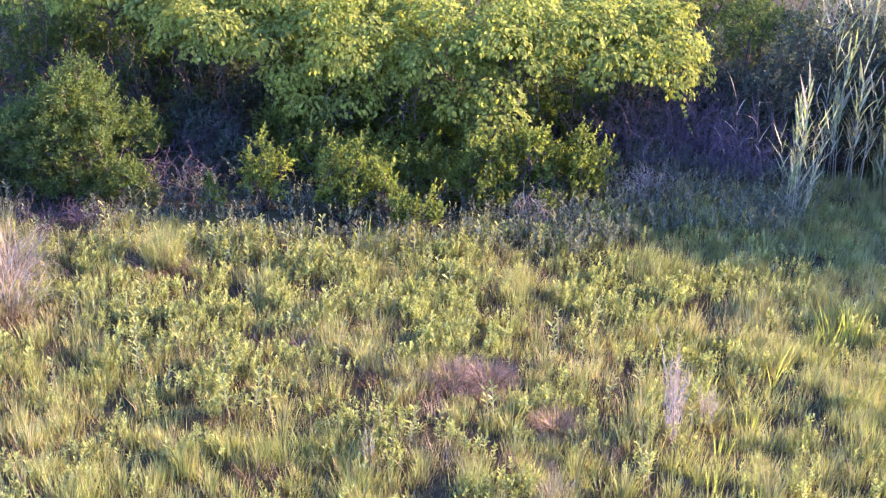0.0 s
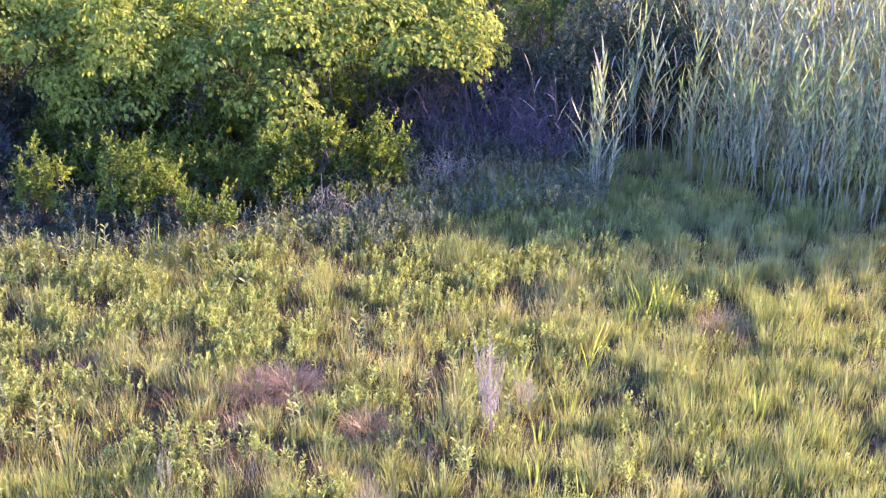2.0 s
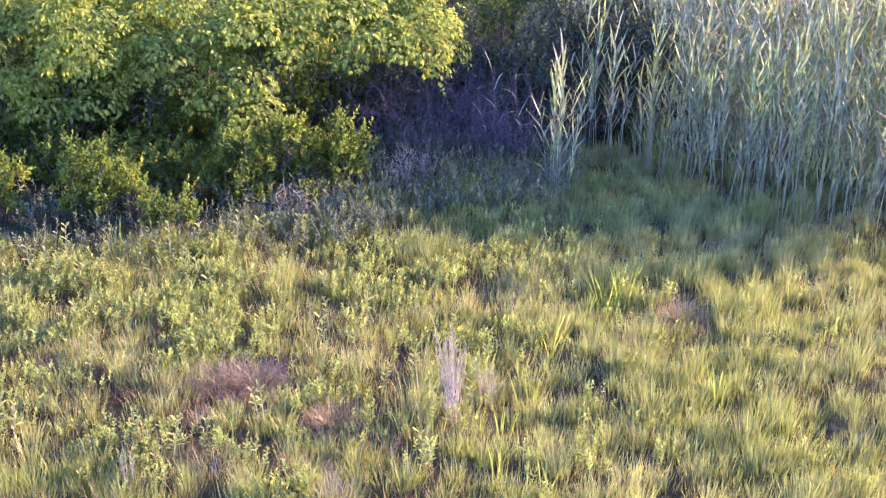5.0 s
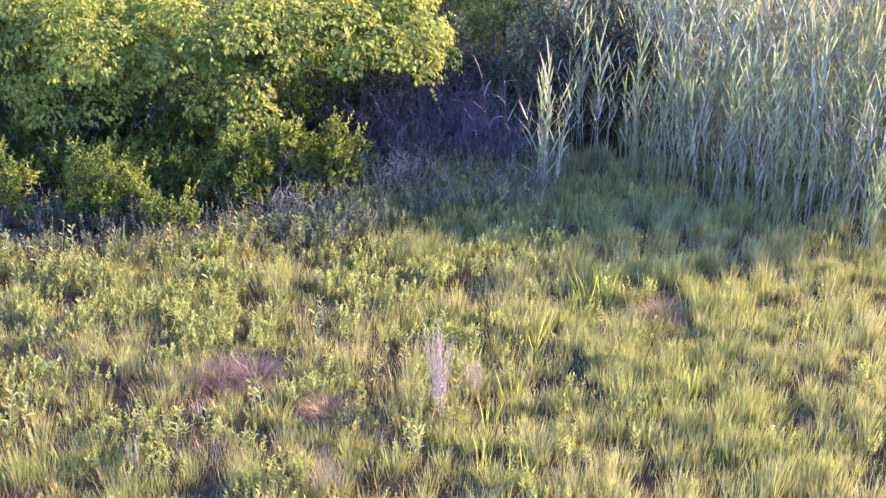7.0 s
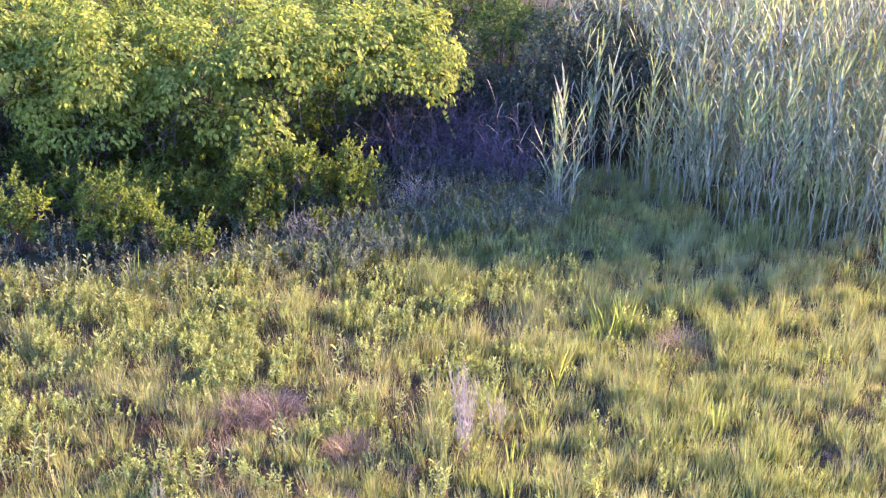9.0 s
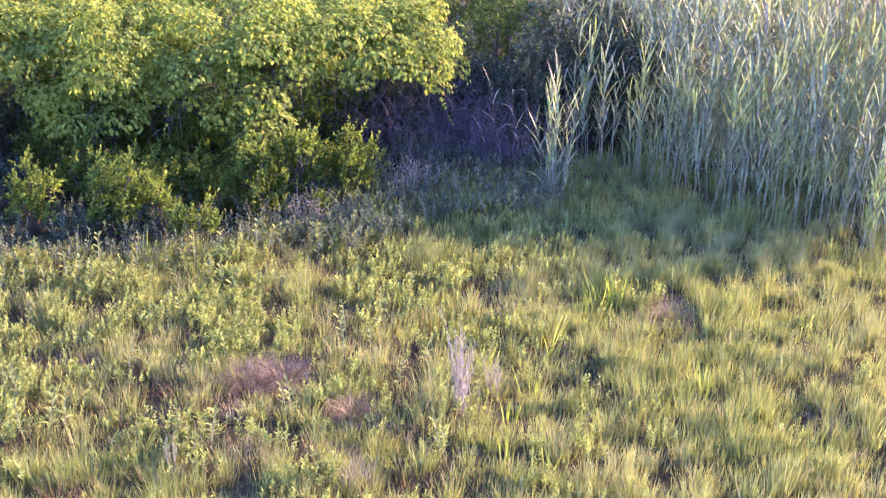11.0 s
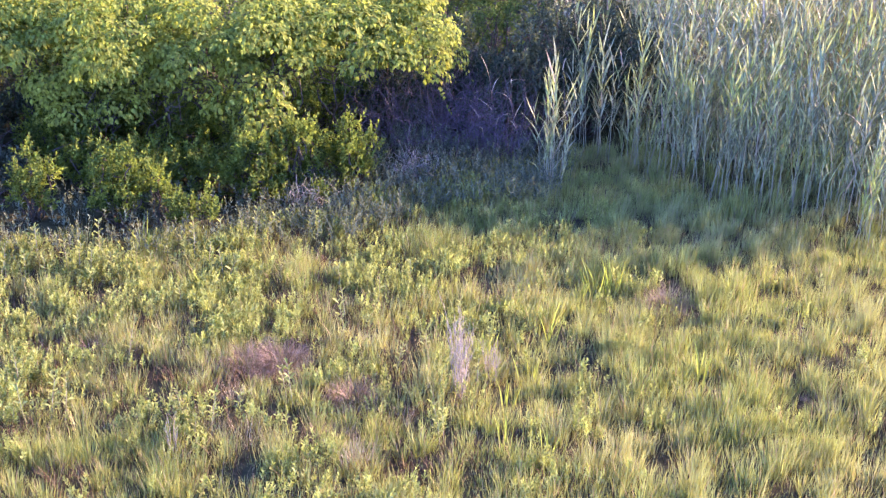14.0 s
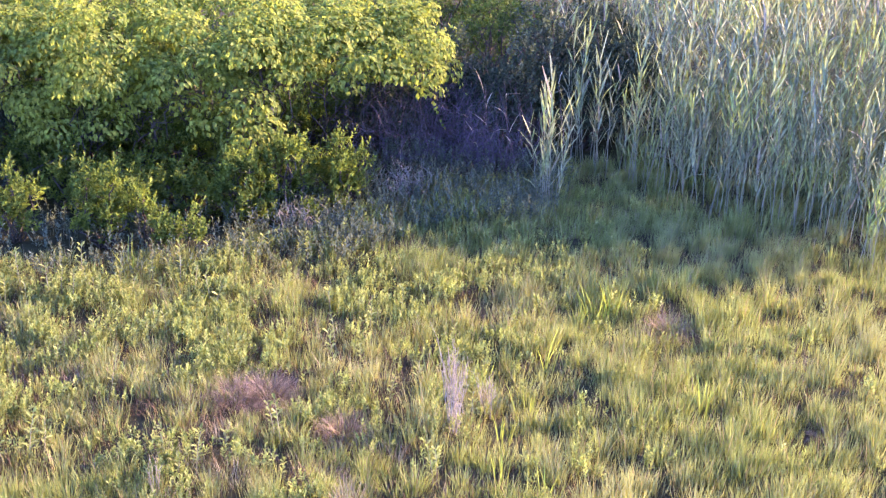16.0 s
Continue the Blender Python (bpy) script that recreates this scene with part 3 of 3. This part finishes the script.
def bare_branches(at, n, size, label, name="bare_branches", up=0.9, r=0.007, mat=None):
    """A leafless tangle: arching grey branches with side twigs."""
    ob = thing(name, at, label, "dead branches", "leafless twigs")
    b = np.stack([rng.uniform(-size[0], size[0], n), rng.uniform(-size[1], size[1], n), np.zeros(n) - 0.03], 1)
    e = b * 0.6 + np.stack([rng.normal(0, size[0] * 0.7, n), rng.normal(0, size[1] * 0.7, n), rng.uniform(0.35, 1.0, n) * size[2]], 1)
    for ps in crooked(b, e, 7, 0.09):
        br = part("branch", tubes(Soup(), ps[None], r, r * 0.4, 4), mat or M_twig, ob)
        for j in (2, 3, 4, 4, 5, 5):
            st = ps[[j]]
            en = st + rng.normal(0, 1, (1, 3)) * size[2] * 0.2 + np.array([0, 0, up * 0.14 * size[2]])
            part("twig", tubes(Soup(), crooked(st, en, 4, 0.1), r * 0.6, r * 0.3, 3), mat or M_twig, br)
    return ob


bare_branches((-0.7, 21.5, 0), 45, (1.1, 0.35, 1.7), "dense grey stems at the back of the hollow", mat=M_pale_twig, r=0.006)
bare_branches((-8.2, 18.5, 0), 26, (0.8, 0.6, 1.0), "leafless grey twigs in the dark under the vine", r=0.006)
bare_branches((-1.6, 20.75, 0), 22, (0.9, 0.35, 1.5), "leafless grey branches arching in the dark hollow", r=0.006)
bare_branches((0.1, 20.75, 0), 50, (0.6, 0.3, 1.4), "pale leafless stems standing close in the hollow", mat=M_pale_twig, r=0.0055)
bare_branches((-1.05, 19.55, 0), 22, (0.35, 0.25, 0.75), "small dead grey bush before the hollow", "dead_bush", mat=M_drystem, r=0.006)
bare_branches((-8.0, 17.2, 0), 24, (0.7, 0.4, 0.9), "grey leafless twigs between two shrubs", "dead_bush", r=0.006)
bare_branches((-9.3, 16.0, 0), 20, (0.9, 0.2, 0.4), "low grey twigs at the shrub's foot", "dead_bush", r=0.005)
bare_branches((-8.7, 15.85, 0), 20, (0.5, 0.25, 0.5), "low grey twigs before the hollow", "dead_bush", r=0.005)
bare_branches((-10.3, 15.6, 0), 20, (0.7, 0.2, 0.45), "low grey twigs at the shrub's foot", "dead_bush", r=0.005)
bare_branches((-2.6, 17.9, 0), 16, (0.3, 0.2, 0.6), "grey leafless twigs below the shrubs", "dead_bush", mat=M_drystem, r=0.005)


# ---- reeds ----
def reed_parts(h, count):
    """One reed at the origin: its stalk and its leaves, each a soup."""
    bow = rng.uniform(0.01, 0.08) * h
    f = np.linspace(0, 1, 6)
    line = np.stack([bow * f ** 2, np.zeros(6), h * f * (1 - 0.02 * f)], 1)
    stalk = tubes(Soup(), line[None], 0.0065, 0.003, 5)
    out = []
    for j in range(count):
        g = 0.3 + 0.7 * (j + 0.3 * rng.random()) / count
        p = np.array([[bow * g * g, 0, h * g * (1 - 0.02 * g)]])
        yaw = (j % 2) * math.pi + rng.normal(0, 0.45)
        top = max(0.0, g - 0.7) * 3.3
        s = blades(Soup(), p, yaw, rng.uniform(0.42, 0.62) * (1 - 0.15 * top), rng.uniform(0.25, 0.55) - 0.18 * top, rng.uniform(0.0, 0.25) if rng.random() < 0.88 else rng.uniform(0.9, 1.8), rng.uniform(0.027, 0.038), (0.5, 1.0, 0.7, 0.0))
        out.append(s)
    return stalk, out


def build_front_reeds():
    protos = []
    for i in range(7):
        h = (2.2, 2.4, 2.0, 2.5, 2.3, 1.8, 2.4)[i]
        ob = thing("reed", (0, 0, 0), "tall grey-green reed with long pointed leaves", "reed", "reeds along the bed's edge")
        stalk, lv = reed_parts(h, 10 + i % 3)
        part("stalk", stalk, M_stalk, ob, "pale straw-coloured stalk")
        for s in lv:
            part("leaf", s, M_reed, ob)
        protos.append(ob)
    spots = []
    for dx, k in zip((-0.13, -0.09, -0.06, -0.04, -0.02, 0.02, 0.04, 0.07, 0.1, 0.14), (0.72, 0.92, 1.0, 0.85, 1.06, 0.95, 0.78, 0.9, 0.82, 0.7)):  # lone clump before the hollow
        spots.append((1.2 + dx, 18.9 + rng.normal(0, 0.08), k))
    for _ in range(8):  # low lit clump at the bed's corner
        spots.append((5.85 + rng.normal(0, 0.14), 17.3 + rng.normal(0, 0.12), rng.uniform(0.6, 0.85)))
    for x in np.concatenate([np.arange(1.6, 3.6, 0.065), np.arange(3.6, 7.4, 0.085)]):
        spots.append((x + rng.normal(0, 0.08), float(reed_front(x)) + abs(rng.normal(0, 0.16)) - 0.05, rng.uniform(0.8, 1.05)))
    for i, (x, y, k) in enumerate(spots):
        if i < 10:  # the lone clump fans out from its foot
            tilt = pose(0, 0, 0, rng.normal(0, 1.5), (x - 1.2) * 32 + rng.normal(0, 0.8), 0)
        else:
            tilt = pose(0, 0, 0, rng.normal(0, 4.0), rng.normal(1, 4.0), 0)
        m = pose(x, y, float(hill(x, y)) - 0.02) @ tilt @ pose(0, 0, 0, 0, 0, rng.uniform(0, 360)) @ Matrix.Scale(k, 4)
        if i < len(protos):
            protos[i].matrix_basis = m
        else:
            copy_thing(protos[i % len(protos)], m).scale = (k, k, k)


build_front_reeds()


def build_reed_bed():
    s, st = Soup(), Soup()
    groups = ((18, 1.2, 8.5, 17.5, 22.5), (13, 1.0, 10.0, 22.5, 28), (9, 1.0, 12, 28, 36), (14, 8.5, 16, 18, 26))
    xs, ys = [], []
    for dens, x0, x1, y0, y1 in groups:
        x, y = meadow_points(dens, x0, x1, y0, y1)
        clump = fbm(x, y, 1.6, 4.0)
        k = (y > reed_front(x) + 0.12) & (clump > -0.45) & ((y > reed_front(x) + 1.3) | (rng.random(len(x)) < np.interp(x, [3.4, 5.5], [0.12, 0.7]))) & (rng.random(len(x)) < np.interp(x, [1.2, 2.6, 4.4], [0.2, 0.45, 1.0]))
        xs.append(x[k])
        ys.append(y[k])
    x, y = np.concatenate(xs), np.concatenate(ys)
    n = len(x)
    h = rng.uniform(1.8, 2.6, n) + 0.15 * fbm(x, y, 0.8, 8.0) + 1.15 * np.clip((y - reed_front(x) - 0.7) / 2.4, 0, 1)
    yaw = rng.normal(-0.3, 1.2, n)
    bow = rng.uniform(0.02, 0.2, n) * h
    tilt = rng.normal(0, 0.085, (n, 2))
    base = np.stack([x, y, hill(x, y) - 0.02], 1)

    def at(g):
        g = np.broadcast_to(g, (n,))
        return base + np.stack([bow * g ** 2 * np.cos(yaw) + tilt[:, 0] * h * g, bow * g ** 2 * np.sin(yaw) + tilt[:, 1] * h * g, h * g * (1 - 0.02 * g)], 1)

    tubes(st, np.stack([at(f) for f in (0, 0.35, 0.7, 1.0)], 1), 0.0065, 0.003, 3)
    plane = rng.uniform(0, 6.283, n)
    for j in range(10):
        g = 0.28 + 0.72 * (j + rng.random(n) * 0.5) / 10
        top = np.clip(g - 0.7, 0, 1) * 3.3
        blades(s, at(g), plane + (j % 2) * math.pi + rng.normal(0, 0.5, n), rng.uniform(0.42, 0.7, n), rng.uniform(0.25, 0.75, n) - 0.2 * top, np.where(rng.random(n) < 0.15, rng.uniform(1.0, 2.0, n), rng.uniform(0.0, 0.35, n)), rng.uniform(0.028, 0.044, n), (0.5, 1.0, 0.7, 0.0))
    x, y = meadow_points(40, 1.0, 11.0, 18.5, 26)
    k = (y > reed_front(x) + 1.0) & (x > 2.6)
    x, y = x[k], y[k]
    m = len(x)
    for _ in range(3):
        blades(s, np.stack([x + rng.normal(0, 0.05, m), y + rng.normal(0, 0.05, m), hill(x, y) - 0.02], 1), rng.uniform(0, 6.283, m), rng.uniform(0.35, 1.0, m), rng.uniform(0.0, 0.35, m), rng.uniform(0.0, 0.9, m), rng.uniform(0.018, 0.032, m), (0.6, 1.0, 0.7, 0.0))
    stuff("reed_bed_stalks", st, M_stalk, "crowded straw-coloured reed stalks", "reeds")
    stuff("reed_bed_leaves", s, M_reed, "grey-green blades of a dense tall reed bed", "reeds")


build_reed_bed()


# ---- single plants of the meadow ----
def tuft(name, x, y, n, h, spread, width, mat, label, category, group, lean=(0.02, 0.3), bend=(0.05, 0.5), piece="blade"):
    """A tuft whose blades stand singly."""
    z = float(hill(x, y))
    ob = thing(name, (x, y, z), label, category, group)
    for _ in range(n):
        a, r = rng.uniform(0, 6.283), abs(rng.normal(0, spread))
        s = blades(Soup(), np.array([[math.cos(a) * r, math.sin(a) * r, -0.03]]), a + rng.normal(0, 0.6), h * rng.uniform(0.6, 1.1), rng.uniform(*lean), rng.uniform(*bend), width, (0.7, 1.0, 0.7, 0.0), twist=rng.normal(0, 0.5))
        part(piece, s, mat, ob)
    return ob


for x, y, n, h in ((1.72, 15.25, 13, 0.62), (1.92, 15.4, 16, 0.72), (1.5, 15.15, 8, 0.5), (0.99, 13.9, 8, 0.62), (0.72, 12.8, 9, 0.55), (0.42, 11.3, 9, 0.5), (0.88, 11.1, 8, 0.5), (2.74, 12.9, 7, 0.62), (-3.55, 14.8, 9, 0.5),
                   (-5.8, 14.8, 9, 0.5), (-4.72, 16.1, 6, 0.65), (-4.45, 16.2, 4, 0.5), (0.45, 12.2, 9, 0.45), (-0.25, 14.0, 8, 0.42), (0.2, 13.4, 9, 0.42)):
    tuft("sedge_tuft", x, y, n, h, 0.07, 0.015, M_sedge, "bright yellow-green sedge standing above the grass", "sedge", "bright sedges in the meadow")


def mound(x, y, rx, ry, h, n, mat, label, lean=(0.1, 0.9), bend=(0.8, 2.8), width=0.005, name="grass_tussock"):
    """A tussock of many fine blades that fall outwards from a dome."""
    ob = thing(name, (x, y, float(hill(x, y))), label, "tussock", "tussocks in the meadow")
    s = Soup()
    a, q = rng.uniform(0, 6.283, n), np.sqrt(rng.random(n))
    b = np.stack([np.cos(a) * q * rx, np.sin(a) * q * ry, np.full(n, -0.03)], 1)
    blades(s, b, a + rng.normal(0, 0.9, n), h * rng.uniform(0.7, 1.2, n) * (1.25 - 0.5 * q), rng.uniform(*lean, n) * q, rng.uniform(*bend, n), width, (1, 0.9, 0.6, 0), twist=rng.normal(0, 0.5, n))
    tagged(part("blade_mass", s, mat, ob), kind="stuff")
    return ob


RED = "low mound of reddish-brown dead grass"
for x, y, rx, ry, h, n in ((-2.25, 12.85, 0.19, 0.16, 0.5, 900), (-2.58, 12.74, 0.19, 0.16, 0.46, 700), (-2.95, 12.55, 0.2, 0.14, 0.3, 220), (2.6, 14.9, 0.22, 0.18, 0.42, 600), (-1.3, 12.15, 0.22, 0.17, 0.42, 800), (-1.45, 11.3, 0.25, 0.15, 0.3, 450),
                           (-4.6, 13.1, 0.16, 0.14, 0.3, 250), (-5.2, 13.3, 0.14, 0.14, 0.32, 250), (-3.9, 13.0, 0.15, 0.12, 0.28, 250), (-2.6, 13.9, 0.2, 0.15, 0.32, 300), (4.05, 12.4, 0.12, 0.1, 0.3, 200)):
    mound(x, y, rx, ry, h, n, M_red, RED)
PALE = "pale straw-coloured dead grass standing in a clump"
for x, y, rx, ry, h, n in ((-1.1, 10.75, 0.18, 0.12, 0.38, 220), (-3.0, 10.8, 0.1, 0.08, 0.4, 40), (-2.3, 11.1, 0.2, 0.1, 0.38, 60), (-2.9, 11.45, 0.3, 0.18, 0.34, 160), (-2.6, 11.9, 0.2, 0.12, 0.3, 90), (-0.75, 11.7, 0.15, 0.1, 0.32, 60), (0.3, 12.9, 0.12, 0.1, 0.4, 60)):
    mound(x, y, rx, ry, h, n, M_pale, PALE, lean=(0.05, 0.5), bend=(0.1, 0.9))
for x, y, h in ((-8.45, 12.95, 0.9), (-8.85, 13.5, 0.85), (-9.1, 14.1, 0.95), (-9.3, 13.2, 0.8)):
    mound(x, y, 0.3, 0.26, h, 260, M_pale, "arching straw-coloured dead stems in a loose heap", lean=(0.05, 0.7), bend=(0.6, 2.4), width=0.007)
tussock = mound(-7.25, 14.85, 0.25, 0.22, 0.62, 800, M_grass, "rounded olive tussock of long fine grass over a brown dead core", lean=(0.05, 0.4), bend=(0.1, 0.8))
core = Soup()
aa, qq = rng.uniform(0, 6.283, 900), np.sqrt(rng.random(900))
blades(core, np.stack([np.cos(aa) * qq * 0.3, np.sin(aa) * qq * 0.27 - 0.06, np.full(900, -0.03)], 1), aa + rng.normal(0, 0.7, 900), rng.uniform(0.25, 0.45, 900), rng.uniform(0.2, 0.9, 900), rng.uniform(0.6, 1.8, 900), 0.005, (1, 0.9, 0.6, 0))
tagged(part("dead_core", core, M_red, tussock, "brown dead blades fallen outwards"), kind="stuff")


def leafy_plant(h, count):
    """One pale leafy plant at the origin: an upright stem and ascending oblong leaves, each a part."""
    ob = thing("leafy_plant", (0, 0, 0), "pale green upright plant with oblong leaves", "meadow plant", "leafy plants of the meadow")
    bend = rng.uniform(-0.12, 0.12, 2) * h
    line = np.stack([np.array([bend[0] * f * f, bend[1] * f * f, h * f - 0.03]) for f in np.linspace(0, 1, 4)])
    part("stem", tubes(Soup(), line[None], 0.004, 0.002, 4), M_stalk, ob, "thin greenish stem")
    turn = rng.uniform(0, 6.283)
    for j in range(count):
        f = 0.3 + 0.7 * (j + 0.5) / count
        a = turn + 2.4 * j + rng.normal(0, 0.25)
        up = 0.35 + 1.5 * max(0.0, f - 0.4) + rng.normal(0, 0.12)
        out = np.array([[math.cos(a), math.sin(a), up]])
        size = rng.uniform(0.055, 0.085) * (1.1 - 0.3 * abs(f - 0.6))
        base = np.array([[bend[0] * f * f, bend[1] * f * f, h * f - 0.03]])
        part("leaf", leaves(Soup(), base, out, np.array([[-math.cos(a) * up, -math.sin(a) * up, 1.0]]), size, size * 0.38, 0.2, True, True), M_forb, ob)
    return ob


def build_leafy_plants():
    kinds = [leafy_plant(h, k) for h, k in ((0.42, 12), (0.5, 14), (0.36, 11), (0.46, 13), (0.3, 10), (0.55, 15))]
    spots = []
    for x in np.arange(-9.6, -1.6, 0.11):  # along the lit edge before the shrubs
        spots.append((x + rng.normal(0, 0.08), float(thicket_front(x)) - rng.uniform(0.55, 1.5)))
    for _ in range(60):  # scattered through the open grass
        spots.append((rng.uniform(-7.5, 0.5), rng.uniform(11.0, 15.5)))
    for _ in range(24):  # a few low ones in the fine grass beside the reeds
        spots.append((rng.uniform(0.8, 5.0), rng.uniform(11.5, 15.8)))
    spots = [p for i, p in enumerate(spots) if i < len(kinds) or free(np.array([p[0]]), np.array([p[1]]))[0] > 0.9]
    for i, (x, y) in enumerate(spots):
        k = rng.uniform(0.9, 1.35) if x < 0.8 else rng.uniform(0.6, 0.85)
        m = pose(x, y, float(hill(x, y)), rng.normal(0, 6), rng.normal(3, 6), rng.uniform(0, 360)) @ Matrix.Scale(k, 4)
        if i < len(kinds):
            kinds[i].matrix_basis = m
        else:
            copy_thing(kinds[i % len(kinds)], m).scale = (k, k, k)


build_leafy_plants()


def dead_stalks(x, y, n, h, spread, label):
    """Dry upright stems, fanned out, each with short side twigs at the top."""
    ob = thing("dead_stalk_clump", (x, y, float(hill(x, y))), label, "dry stalks", "dry weed stalks")
    for _ in range(n):
        a, r = rng.uniform(0, 6.283), rng.uniform(0.0, 0.075)
        b = np.array([[math.cos(a) * r, math.sin(a) * r, -0.03]])
        hh = h * rng.uniform(0.75, 1.05)
        e = np.array([[math.cos(a) * spread * rng.random() - 0.02, math.sin(a) * spread * rng.random(), hh]])
        s = Soup()
        ps = crooked(b, e, 6, 0.02)
        tubes(s, ps, 0.003, 0.0015, 4)
        stalk = part("stalk", s, M_drystem, ob)
        for j in (3, 3, 4, 4, 5, 5):
            st = ps[:, j]
            part("twig", tubes(Soup(), crooked(st, st + np.array([[rng.normal(0, 0.03), rng.normal(0, 0.03), rng.uniform(0.04, 0.12)]]), 3, 0.05), 0.0026, 0.0013, 3), M_drystem, stalk)
    return ob


long_one = dead_stalks(-0.08, 12.3, 34, 0.98, 0.19, "grey-pink clump of dry upright weed stalks")
s = Soup()
tubes(s, crooked(np.array([[0.05, 0.0, 0.3]]), np.array([[-0.30, 0.15, 1.3]]), 6, 0.03), 0.004, 0.002, 4)
part("stalk", s, M_drystem, long_one, "long thin bent stalk")
dead_stalks(0.28, 12.75, 10, 0.5, 0.14, "thin dry weed stalks with faded heads")
dead_stalks(-3.05, 10.85, 5, 0.45, 0.1, "few pale dry stalks in the grass")


def dry_reed(x, y, h, lean):
    """A bare dead reed with a few broken leaves."""
    ob = thing("dead_reed", (x, y, float(hill(x, y))), "bare dead reed with a few bent grey leaves", "reed", "dead reeds beside the hollow")
    e = np.array([[lean, rng.normal(0, 0.1), h]])
    ps = crooked(np.array([[0, 0, -0.03]]), e, 7, 0.009)
    part("stalk", tubes(Soup(), ps, 0.006, 0.003, 5), M_twig, ob)
    for j in (3, 4, 5, 6):
        part("leaf", blades(Soup(), ps[:, j], rng.uniform(0, 6.28), rng.uniform(0.25, 0.5), rng.uniform(0.3, 1.0), rng.uniform(0.3, 1.6), 0.018, (0.5, 1.0, 0.7, 0.0)), M_pale, ob)


for x, y, h, lean in ((0.45, 20.3, 1.7, -0.3), (0.62, 20.4, 1.9, -0.15), (0.85, 20.2, 1.6, -0.4), (1.05, 20.5, 1.8, 0.1), (1.6, 20.6, 1.7, -0.2), (0.25, 20.5, 1.3, -0.35)):
    dry_reed(x, y, h, lean)

# pale withered leaves that hang from the vine's edge
for x, y, z, size in ((-3.17, 19.25, 1.6, 0.15), (-3.12, 19.27, 1.42, 0.11), (-3.26, 19.3, 1.46, 0.1)):
    s = Soup()
    leaves(s, np.zeros((1, 3)), np.array([[0.2, -0.2, -1.0]]), np.array([[0.3, -0.9, 0.3]]), size, size * 0.4, 0.3, True)
    blades(s, np.array([[0, 0, 0]]), 1.2, 0.35, 0.3, 0.6, 0.006)
    ob = tagged(new("withered_leaf", s.mesh("withered_leaf", M_pale)), "pale withered leaf hanging from the vine", "dead leaf", "withered leaves")
    ob.location = (x, y, z)
